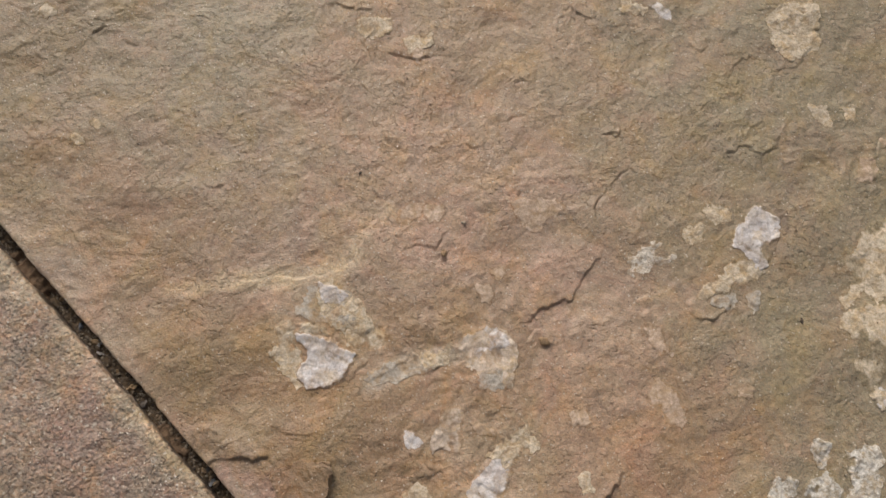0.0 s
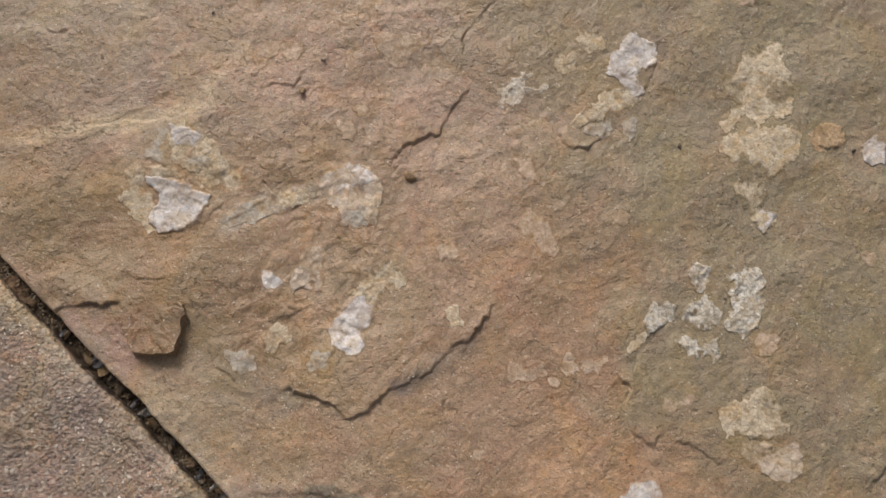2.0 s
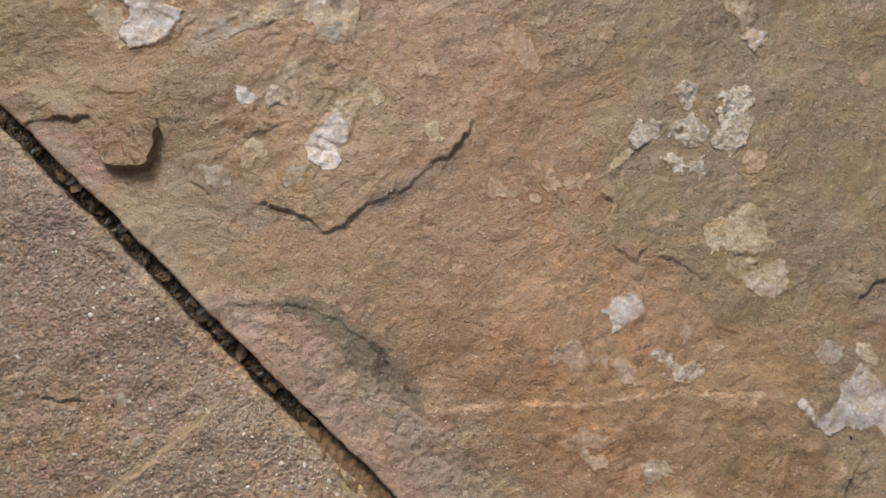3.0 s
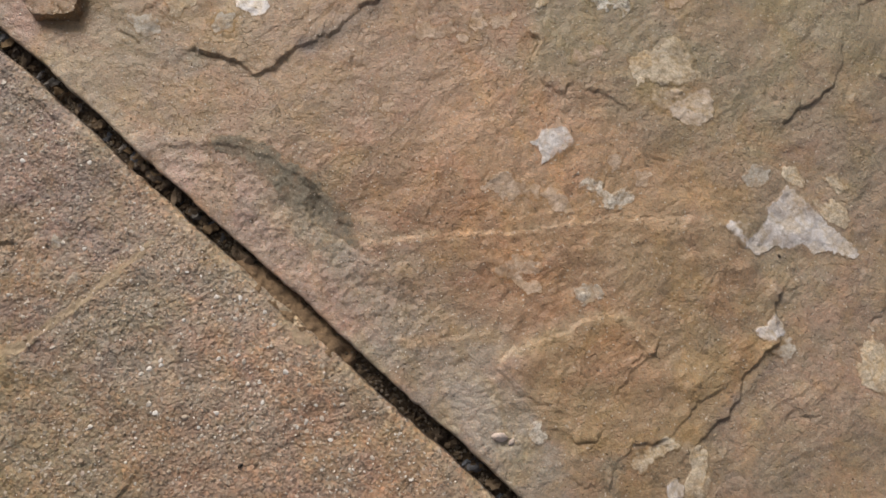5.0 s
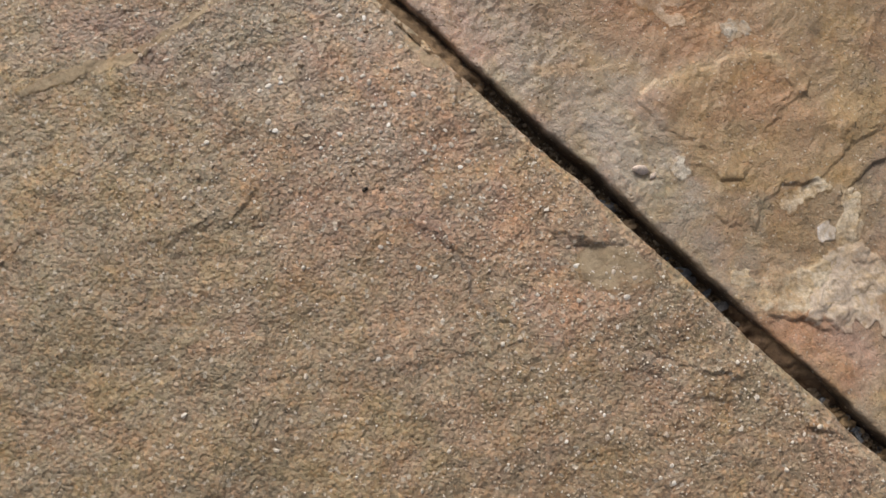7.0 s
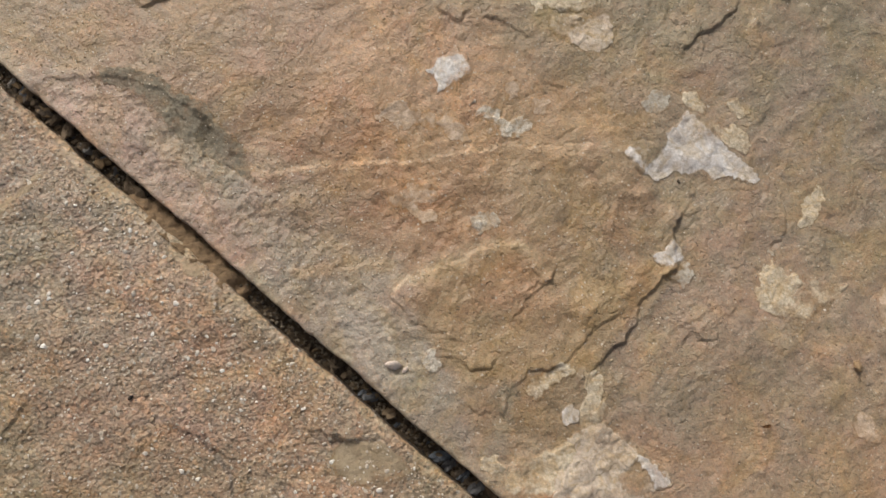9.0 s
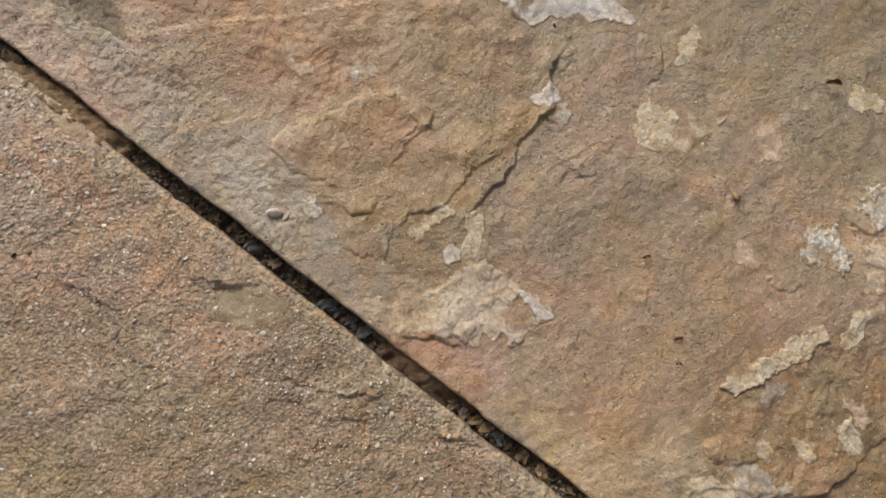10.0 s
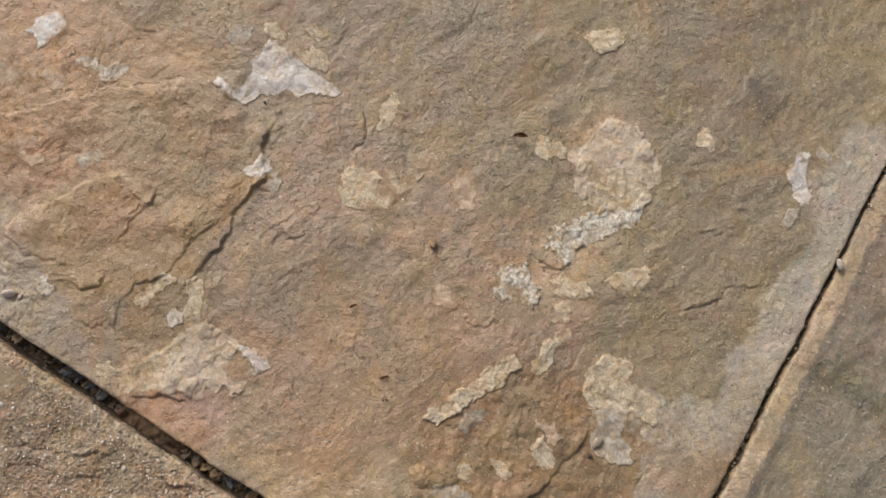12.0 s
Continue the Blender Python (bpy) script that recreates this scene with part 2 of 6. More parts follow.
# pigments of the stone
PIGMENT = {name: np.array(linear(*c)) for name, c in {
    "ochre": (162, 137, 110), "rose": (165, 141, 120), "rosep": (174, 143, 126), "olive": (151, 136, 111), "oliveg": (145, 132, 112),
    "rust": (160, 130, 100), "warm": (168, 141, 110), "brown": (136, 113, 88), "umber": (144, 121, 92), "redder": (162, 129, 99), "grey": (156, 139, 122), "greyp": (174, 161, 145),
    "greyw": (168, 149, 130), "pale": (176, 155, 128), "dark": (114, 102, 91), "cream": (186, 163, 134),
    # soil darkens the joint walls: dirt, with the joint's shade mixed in
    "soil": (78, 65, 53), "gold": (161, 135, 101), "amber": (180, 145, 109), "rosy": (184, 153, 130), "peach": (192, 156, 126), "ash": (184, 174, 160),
    "mauve": (152, 133, 121), "redb": (156, 124, 106), "roseb": (176, 146, 126), "oliveb": (156, 137, 111), "ochreb": (160, 137, 112), "greyb": (164, 148, 128), "blush": (184, 161, 144), "chip": (134, 109, 82), "sand": (190, 168, 138), "tan": (176, 156, 130), "slate": (150, 139, 122), "moss": (112, 107, 92),
}.items()}


# ---- mesh helpers ----
def grid_mesh(name, x, y, z, mat, keep=None, colour=None, flip=False, core=None):
    """One sheet of quads over arrays of places."""
    rows, cols = x.shape
    ids = np.arange(rows * cols).reshape(rows, cols)
    quads = np.stack((ids[:-1, :-1], ids[1:, :-1], ids[1:, 1:], ids[:-1, 1:]), -1).reshape(-1, 4)
    if flip:
        quads = quads[:, ::-1]
    if keep is not None:
        good = (keep[:-1, :-1] & keep[1:, :-1] & keep[1:, 1:] & keep[:-1, 1:]).ravel()
        quads = quads[good]
    points = np.stack((x, y, z), -1).reshape(-1, 3)
    used = np.unique(quads)
    back = np.zeros(len(points), np.int64)
    back[used] = np.arange(len(used))
    points, quads = points[used], back[quads]
    mesh = bpy.data.meshes.new(name)
    mesh.vertices.add(len(points))
    mesh.vertices.foreach_set("co", points.astype(np.float32).ravel())
    mesh.loops.add(quads.size)
    mesh.loops.foreach_set("vertex_index", quads.astype(np.int32).ravel())
    mesh.polygons.add(len(quads))
    mesh.polygons.foreach_set("loop_start", np.arange(0, quads.size, 4, dtype=np.int32))
    mesh.polygons.foreach_set("loop_total", np.full(len(quads), 4, np.int32))
    mesh.polygons.foreach_set("use_smooth", np.ones(len(quads), bool))
    mesh.update(calc_edges=True)
    if colour is not None:
        layer = mesh.attributes.new("pigment", "FLOAT_COLOR", "POINT")
        rgba = np.ones((len(points), 4), np.float32)
        rgba[:, :3] = colour.reshape(-1, 3)[used]
        layer.data.foreach_set("color", rgba.ravel())
    if core is not None:
        layer = mesh.attributes.new("core", "FLOAT", "POINT")
        layer.data.foreach_set("value", core.reshape(-1)[used].astype(np.float32))
    mesh.materials.append(mat)
    return mesh


def part(name, mesh, parent, label=""):
    ob = new(name, mesh)
    ob.parent = parent
    return tagged(ob, label)


def along(points, u, v):
    """Distance to a line of points, the side (over 0: its left), and how far along it from 0 to 1."""
    points = np.array(points)
    best = np.full(u.shape, 1e9)
    side, way = np.zeros(u.shape), np.zeros(u.shape)
    lengths = np.linalg.norm(np.diff(points[:, :2], axis=0), axis=1)
    start = np.r_[0, np.cumsum(lengths)] / lengths.sum()
    for k in range(len(points) - 1):
        (au, av), (bu, bv) = points[k, :2], points[k + 1, :2]
        du, dv = bu - au, bv - av
        s = np.clip(((u - au) * du + (v - av) * dv) / (du * du + dv * dv), 0, 1)
        d = np.hypot(u - au - s * du, v - av - s * dv)
        near = d < best
        best = np.where(near, d, best)
        side = np.where(near, np.sign(du * (v - av) - dv * (u - au)), side)
        way = np.where(near, start[k] + s * (start[k + 1] - start[k]), way)
    return best, side, way


WALL = [(0.0, -0.045), (0.0001, -0.030), (0.0002, -0.012), (0.0004, -0.0042), (0.0008, -0.0016), (0.0016, -0.0006), (0.0030, -0.0001)]


def inside_of(outline, u, v):
    """How far places lie inside an outline given by its corners, in metres; below 0 outside."""
    p = np.array(outline)
    best, odd = np.full(u.shape, 1e9), np.zeros(u.shape, bool)
    for a, b in zip(p, np.roll(p, -1, 0)):
        d = b - a
        t = np.clip(((u - a[0]) * d[0] + (v - a[1]) * d[1]) / (d @ d), 0, 1)
        best = np.minimum(best, np.hypot(u - a[0] - t * d[0], v - a[1] - t * d[1]))
        if a[1] != b[1]:
            odd ^= ((a[1] > v) != (b[1] > v)) & (u < a[0] + (v - a[1]) * d[0] / d[1])
    return np.where(odd, best, -best)


class Slab:
    """A riven slab as a fine sheet of relief, with worn edges where it meets the joints."""

    def __init__(self, us, vs, walls_u, walls_v, step, seed):
        def axis(span, walls):
            lo, hi = span
            n = int(round((hi - lo) / step))
            places, drop = np.linspace(lo, hi, n + 1), np.zeros(n + 1)
            if walls[0]:
                keep = places > lo + 0.0040
                places = np.r_[[lo + a for a, _ in WALL], places[keep]]
                drop = np.r_[[b for _, b in WALL], drop[keep]]
            if walls[1]:
                keep = places < hi - 0.0040
                places = np.r_[places[keep], [hi - a for a, _ in WALL[::-1]]]
                drop = np.r_[drop[keep], [b for _, b in WALL[::-1]]]
            return places, drop
        self.u, drop_u = axis(us, walls_u)
        self.v, drop_v = axis(vs, walls_v)
        self.V, self.U = np.meshgrid(self.v, self.u)
        self.drop = np.maximum(drop_u[:, None] + drop_v[None, :], -0.045)
        self.z = np.zeros(self.U.shape)
        self.seed = seed
        self.tones = []
        self.colour = np.zeros((*self.U.shape, 3))
        self.weight = np.full(self.U.shape, 1e-6)

    def window(self, points, reach):
        p = np.array(points)
        a, b = np.searchsorted(self.u, (p[:, 0].min() - reach, p[:, 0].max() + reach))
        c, d = np.searchsorted(self.v, (p[:, 1].min() - reach, p[:, 1].max() + reach))
        return slice(a, b), slice(c, d)

    def relief(self, bed, layers):
        """Riven bedding: terraces of that height, and noise as (size, height) in millimetres."""
        U, V, s = self.U, self.V, self.seed
        # bedding runs obliquely to the joint: a is along the streaks, b across them
        a, b = -0.75 * U + 0.66 * V, 0.66 * U + 0.75 * V
        a2, b2 = 0.94 * a + 0.34 * b, 0.94 * b - 0.34 * a
        calm = 0.3 + 0.7 * ease(-0.35, 0.55, vnoise(U, V, 0.12, s + 33))
        broad = 3.6 * vnoise(U, V, 0.17, s) + 2.6 * vnoise(a2 * 0.6, b2, 0.060, s + 1) + calm * (0.9 * vnoise(a2 * 0.6, b2, 0.022, s + 2) + 0.28 * vnoise(a2 * 0.7, b2, 0.009, s + 3))
        level = broad / bed
        base = np.floor(level)
        z = (base + ease(0.80, 1.0, level - base)) * bed * 0.30 * calm + broad * 0.68
        ridged = 1 - np.abs(vnoise(a2 * 0.55, b2, 0.030, s + 31))
        z += 0.5 * ridged ** 3 * ease(-0.2, 0.7, vnoise(U, V, 0.11, s + 32))
        for k, (size, height) in enumerate(layers):
            z += height * vnoise(a2 * 0.92, b2, size / 1000, s + 5 + k)
        self.z += z / 1000

    def ledge(self, points, height, reach, groove):
        """A broken edge: the stone stands higher on the left of the line, by that many millimetres, and falls away within the reach."""
        w = self.window(points, reach * 0.003)
        U, V = self.U[w], self.V[w]
        if not U.size:
            return
        wu = 0.0022 * vnoise(U, V, 0.011, 71) + 0.0014 * vnoise(U, V, 0.0042, 72)
        wv = 0.0022 * vnoise(U, V, 0.011, 73) + 0.0014 * vnoise(U, V, 0.0042, 74)
        d, side, way = along(points, U + wu, V + wv)
        ends = ease(0, 0.12, way) * ease(0, 0.12, 1 - way)
        signed = d * side
        rise = np.where(side > 0, np.exp(-d / (reach / 1000)), 0) * ease(-0.0006, 0.0016, signed)
        dip = np.where(side > 0, 0, np.exp(-d / (reach / 2200)))
        cut = np.exp(-((signed + 0.0005) / 0.0008) ** 2) * ease(-0.7, 0.3, vnoise(U, V, 0.013, 76) + 0.2)
        vary = np.clip(0.85 + 0.7 * vnoise(U, V, 0.018, 75), 0.4, 1.6)
        self.z[w] += (height * (0.62 * rise - 0.16 * dip) - 0.55 * groove * cut) * ends * vary / 1000

    def cracks(self, count, spans, seed):
        """Small broken edges strewn over the face, along the bedding."""
        rng = random.Random(seed)
        for _ in range(count):
            u, v = rng.uniform(*spans[0]), rng.uniform(*spans[1])
            turn = rng.gauss(0.15, 0.8)
            line = [(u, v)]
            for _ in range(rng.choice((2, 2, 3, 4))):
                step = rng.uniform(0.004, 0.009)
                turn += rng.gauss(0, 0.45)
                u, v = u + step * (0.77 * math.cos(turn) + 0.64 * math.sin(turn)), v + step * (-0.67 * math.cos(turn) + 0.75 * math.sin(turn))
                line.append((u, v))
            self.ledge(line, rng.uniform(0.5, 1.5), rng.uniform(7, 16), rng.uniform(0.1, 1.0))

    def rough(self, outline, soft, layers):
        """Coarser relief over an outlined part of the face: noise as (size, height) in millimetres."""
        w = self.window(outline, soft / 1000)
        U, V = self.U[w], self.V[w]
        share = ease(-soft / 1000, soft / 1000, inside_of(outline, U, V) + 0.004 * vnoise(U, V, 0.012, 111))
        for k, (size, height) in enumerate(layers):
            self.z[w] += share * height * vnoise(U, V, size / 1000, self.seed + 112 + k) / 1000

    def tone(self, u, v, radius, name, strength=1.0):
        r = radius / 1000
        w = self.window([(u, v)], r * 3.6)
        U, V = self.U[w], self.V[w]
        if not U.size:
            return
        wu = u + 0.35 * r * vnoise(U, V, 0.05, 81) + 0.25 * r * vnoise(U, V, 0.018, 82)
        wv = v + 0.35 * r * vnoise(U, V, 0.05, 83) + 0.25 * r * vnoise(U, V, 0.018, 84)
        g = strength * np.exp(-((U - wu) ** 2 + (V - wv) ** 2) / (0.85 * r * r))
        self.colour[w] += g[..., None] * PIGMENT[name]
        self.weight[w] += g

    def streak(self, points, half, name, strength):
        """Pigment along a line, half as wide as given in millimetres."""
        r = half / 1000
        w = self.window(points, r * 3.4)
        U, V = self.U[w], self.V[w]
        if not U.size:
            return
        wu = U + (0.2 * r + 0.001) * vnoise(U, V, 0.016, 86) + (0.2 * r + 0.0008) * vnoise(U, V, 0.006, 87)
        wv = V + (0.2 * r + 0.001) * vnoise(U, V, 0.016, 88) + (0.2 * r + 0.0008) * vnoise(U, V, 0.006, 89)
        d, _, way = along(points, wu, wv)
        g = strength * np.exp(-(d / r) ** 2) * np.clip(0.8 + 0.7 * vnoise(U, V, 0.012, 90), 0, 2)
        self.colour[w] += 4 * g[..., None] * PIGMENT[name]
        self.weight[w] += 4 * g

    def area(self, outline, soft, name, strength):
        """Pigment over an outlined plane of the stone; its rim blends over that many millimetres."""
        r = soft / 1000
        w = self.window(outline, 2 * r + 0.004)
        U, V = self.U[w], self.V[w]
        wu = U + (0.5 * r + 0.0015) * vnoise(U, V, 0.020, 101) + (0.25 * r + 0.0012) * vnoise(U, V, 0.007, 102)
        wv = V + (0.5 * r + 0.0015) * vnoise(U, V, 0.020, 103) + (0.25 * r + 0.0012) * vnoise(U, V, 0.007, 104)
        share = strength * ease(-r, r, inside_of(outline, wu, wv)) * np.clip(0.85 + 0.4 * vnoise(U, V, 0.03, 105), 0, 1)
        here = self.colour[w] / self.weight[w][..., None]
        self.colour[w] = (here + share[..., None] * (PIGMENT[name] - here)) * self.weight[w][..., None]

    def band(self, distance, depth, name, strength):
        g = strength * np.exp(-(distance / depth) ** 2) * (0.75 + 0.5 * vnoise(self.U, self.V, 0.02, 85))
        g = np.maximum(g, 0)
        self.colour += g[..., None] * PIGMENT[name]
        self.weight += g

    def height(self, u, v):
        i = np.clip(np.searchsorted(self.u, u) - 1, 0, len(self.u) - 2)
        j = np.clip(np.searchsorted(self.v, v) - 1, 0, len(self.v) - 2)
        p = np.clip((u - self.u[i]) / (self.u[i + 1] - self.u[i]), 0, 1)
        q = np.clip((v - self.v[j]) / (self.v[j + 1] - self.v[j]), 0, 1)
        z = self.z
        return (z[i, j] * (1 - p) + z[i + 1, j] * p) * (1 - q) + (z[i, j + 1] * (1 - p) + z[i + 1, j + 1] * p) * q

    def build(self, name, mat, base, wobble, keep=None):
        U, V = self.U.copy(), self.V.copy()
        for axis, edge, sign in wobble:
            a, other = (U, self.V) if axis == "u" else (V, self.U)
            fade = np.exp(-np.abs(a - edge) / 0.012)
            a += sign * fade * (0.0013 * vnoise(other, other * 0, 0.034, 91) + 0.0007 * vnoise(other, other * 0, 0.009, 92) + 0.0004 * vnoise(other, other * 0, 0.004, 93))
        self.colour += 0.02 * PIGMENT[base]
        self.weight += 0.02
        x, y = xy(U, V)
        self.pigment = self.colour / self.weight[..., None]
        # below the rim the walls darken: soil stain plus shade put into the pigment
        soil_shade = ease(-0.0025, -0.0065, self.drop + 0.0025 * vnoise(U, V, 0.012, 97))[..., None]
        self.pigment = self.pigment + soil_shade * (PIGMENT["soil"] - self.pigment)
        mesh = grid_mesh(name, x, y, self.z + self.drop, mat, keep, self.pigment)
        return new(name, mesh)


# ---- the ground below, out to the horizon ----
ground_mesh = bpy.data.meshes.new("ground")
ground_mesh.from_pydata([(-400, -400, -0.05), (400, -400, -0.05), (400, 400, -0.05), (-400, 400, -0.05)], [], [(0, 1, 2, 3)])
ground_mesh.materials.append(EARTH)
tagged(new("ground", ground_mesh), "bare brown earth under the paving", "ground", kind="structure")

# ---- the large fine-grained slab ----
fine = Slab((0.0030, 1.86), (0.0068, 0.93), (True, False), (True, False), 0.00116, 11)
fine.relief(1.6, [(13, 0.5), (6, 0.34), (3.2, 0.22)])
fine.cracks(270, ((0.0, 1.8), (0.02, 0.9)), 3)
fine.rough([(1.010, 0.018), (0.974, 0.056), (0.910, 0.073), (0.845, 0.072), (0.763, 0.081), (0.699, 0.064), (0.627, 0.066), (0.594, 0.025), (0.635, 0.002), (0.743, 0.014), (0.869, 0.014), (0.975, 0.016)], 10, [(9, 0.5), (4, 0.5), (2.6, 0.35)])
fine.rough([(0.271, 0.141), (0.224, 0.232), (0.162, 0.261), (0.089, 0.262), (0.072, 0.203), (0.137, 0.149), (0.186, 0.092), (0.240, 0.064)], 8, [(14, 0.9), (6, 0.5), (3, 0.3)])
fine.rough([(1.272, 0.207), (1.234, 0.230), (1.172, 0.290), (1.118, 0.297), (1.059, 0.252), (1.035, 0.153), (1.112, 0.080), (1.165, 0.109), (1.165, 0.179), (1.229, 0.189)], 12, [(16, 0.9), (7, 0.5), (3, 0.25)])
fine.rough([(1.161, 0.654), (0.972, 0.837), (0.893, 0.770), (0.994, 0.661), (1.094, 0.595)], 12, [(16, 0.9), (7, 0.4)])
fine.rough([(0.768, 0.140), (0.606, 0.294), (0.557, 0.236), (0.664, 0.143), (0.703, 0.084)], 14, [(18, 0.8), (8, 0.5), (3.5, 0.25)])
ledge = fine.ledge
ledge([(0.184, 0.132), (0.179, 0.108), (0.195, 0.085), (0.220, 0.067), (0.242, 0.058)], 3, 30, 0.78)
ledge([(1.374, 0.132), (1.345, 0.166), (1.306, 0.209), (1.301, 0.236), (1.315, 0.269), (1.316, 0.301)], 2.2, 40, 0)
ledge([(1.132, 0.430), (1.130, 0.411), (1.125, 0.388), (1.118, 0.373), (1.129, 0.355), (1.137, 0.334), (1.136, 0.321), (1.133, 0.312)], 2.5, 25, 1.625)
ledge([(1.175, 0.515), (1.171, 0.496), (1.167, 0.478), (1.170, 0.459), (1.154, 0.443)], 1.8, 20, 1.3)
ledge([(1.083, 0.681), (1.081, 0.663), (1.075, 0.646), (1.080, 0.627), (1.098, 0.620), (1.106, 0.606), (1.110, 0.592)], 2, 25, 1.43)
ledge([(1.141, 0.716), (1.159, 0.703), (1.165, 0.691), (1.166, 0.672)], 1.8, 20, 1.3)
ledge([(1.121, 0.767), (1.117, 0.737), (1.126, 0.718), (1.130, 0.707)], 2, 20, 1.3)
ledge([(1.484, 0.436), (1.504, 0.421), (1.526, 0.412)], 2, 25, 1.43)
ledge([(1.444, 0.394), (1.456, 0.401), (1.475, 0.404), (1.491, 0.425)], 1.5, 20, 1.53)
ledge([(1.414, 0.374), (1.422, 0.368), (1.432, 0.370)], 1.2, 8, 1.7)
ledge([(1.343, 0.353), (1.363, 0.346), (1.381, 0.349), (1.398, 0.351)], 1.2, 15, 1.53)
ledge([(1.327, 0.421), (1.327, 0.410), (1.328, 0.399)], 1, 12, 1.36)
ledge([(1.257, 0.329), (1.254, 0.304), (1.265, 0.296), (1.275, 0.288)], 1.4, 15, 1.53)
ledge([(1.241, 0.313), (1.240, 0.304), (1.248, 0.300)], 2, 8, 0.975)
ledge([(1.418, 0.218), (1.413, 0.211), (1.410, 0.199)], 1, 10, 1.275)
ledge([(1.213, 0.604), (1.202, 0.600), (1.193, 0.593)], 1.2, 12, 1.36)
ledge([(1.188, 0.568), (1.175, 0.557)], 1, 10, 1.275)
ledge([(1.209, 0.688), (1.202, 0.666), (1.223, 0.660)], 1.2, 12, 1.105)
ledge([(1.005, 0.738), (0.995, 0.721)], 1.5, 15, 1.53)
ledge([(1.011, 0.695), (0.991, 0.676)], 1.4, 15, 1.53)
ledge([(1.666, 0.225), (1.668, 0.216), (1.670, 0.202)], 1.5, 15, 1.53)
ledge([(1.275, 0.479), (1.289, 0.471), (1.299, 0.455)], 1, 10, 1.105)
ledge([(1.328, 0.498), (1.346, 0.499)], 1, 10, 1.02)
ledge([(1.634, 0.157), (1.636, 0.149)], 1.2, 8, 1.36)
ledge([(1.491, 0.065), (1.505, 0.051), (1.522, 0.054)], 1, 10, 1.02)
ledge([(1.206, 0.530), (1.213, 0.519)], 1.2, 8, 1.36)
ledge([(1.003, 0.490), (1.003, 0.472), (1.004, 0.454), (1.022, 0.445), (1.040, 0.450)], 3.5, 15, 1.625)
ledge([(1.013, 0.573), (1.007, 0.554), (0.999, 0.534)], 2, 14, 0.975)
ledge([(1.106, 0.324), (1.104, 0.318), (1.113, 0.316)], 2, 10, 1.3)
ledge([(0.963, 0.739), (0.951, 0.734), (0.928, 0.730)], 1.3, 14, 1.53)
ledge([(0.939, 0.523), (0.947, 0.517)], 1.2, 7, 1.36)
ledge([(0.824, 0.637), (0.832, 0.623), (0.843, 0.618)], 2.2, 10, 1.3)
ledge([(1.093, 0.174), (1.102, 0.147), (1.116, 0.132)], 1.5, 15, 1.02)
ledge([(1.027, 0.389), (1.051, 0.400), (1.066, 0.412)], 1.2, 15, 0.68)
ledge([(1.178, 0.236), (1.192, 0.205), (1.207, 0.165)], 1, 10, 1.02)
ledge([(1.163, 0.199), (1.157, 0.245), (1.153, 0.263)], 1, 14, 0.85)
ledge([(0.974, 0.293), (0.969, 0.273), (0.970, 0.244), (0.977, 0.210), (0.977, 0.200), (0.987, 0.174), (0.994, 0.153), (0.994, 0.142), (1.002, 0.123), (1.018, 0.121), (1.046, 0.108), (1.075, 0.095)], 4.6, 50, 0.65)
ledge([(0.953, 0.316), (0.962, 0.303), (0.973, 0.292)], 1, 12, 1.02)
ledge([(1.093, 0.080), (1.115, 0.074), (1.133, 0.077), (1.154, 0.088)], 1.6, 18, 1.36)
ledge([(1.221, 0.056), (1.232, 0.038), (1.246, 0.025), (1.262, 0.007)], 4, 40, 0.91)
ledge([(0.867, 0.081), (0.910, 0.079), (0.947, 0.075), (0.974, 0.062), (1.000, 0.040), (1.016, 0.023), (1.026, 0.009)], 1.8, 40, 0)
ledge([(0.801, 0.011), (0.827, 0.023), (0.859, 0.039), (0.867, 0.053), (0.883, 0.064)], 1, 25, 0.765)
ledge([(0.784, 0.309), (0.785, 0.290), (0.806, 0.286), (0.823, 0.292), (0.832, 0.312), (0.854, 0.321)], 2.2, 30, 1.43)
ledge([(0.726, 0.321), (0.737, 0.320), (0.755, 0.318), (0.775, 0.308)], 2, 25, 1.43)
ledge([(0.676, 0.308), (0.694, 0.297), (0.711, 0.299), (0.725, 0.310)], 2, 25, 1.43)
ledge([(0.628, 0.513), (0.609, 0.480), (0.604, 0.459), (0.613, 0.431), (0.618, 0.406), (0.615, 0.394)], 3.5, 40, 1.625)
ledge([(0.613, 0.571), (0.624, 0.557), (0.631, 0.544), (0.624, 0.527)], 3, 25, 1.625)
ledge([(0.842, 0.066), (0.809, 0.102), (0.777, 0.139), (0.740, 0.171), (0.708, 0.210), (0.673, 0.246), (0.620, 0.292)], 2.2, 60, 0)
ledge([(0.685, 0.074), (0.678, 0.096), (0.662, 0.122), (0.654, 0.143), (0.640, 0.165), (0.620, 0.179)], 3.5, 40, 0)
ledge([(0.751, 0.035), (0.721, 0.073), (0.700, 0.093)], 1.6, 30, 0)
ledge([(0.627, 0.079), (0.641, 0.071), (0.655, 0.067), (0.674, 0.071)], 1.5, 20, 1.53)
ledge([(0.586, 0.190), (0.584, 0.180), (0.589, 0.163), (0.590, 0.145), (0.592, 0.117)], 2.5, 25, 1.04)
ledge([(0.539, 0.311), (0.525, 0.294), (0.533, 0.282), (0.535, 0.272)], 2.5, 25, 1.3)
ledge([(0.490, 0.351), (0.471, 0.354), (0.461, 0.346), (0.459, 0.334)], 2, 25, 0.91)
ledge([(0.594, 0.190), (0.588, 0.182), (0.587, 0.174), (0.594, 0.159), (0.594, 0.138)], 2, 20, 1.04)
ledge([(0.579, 0.092), (0.583, 0.078), (0.594, 0.069), (0.602, 0.068)], 1.6, 18, 1.53)
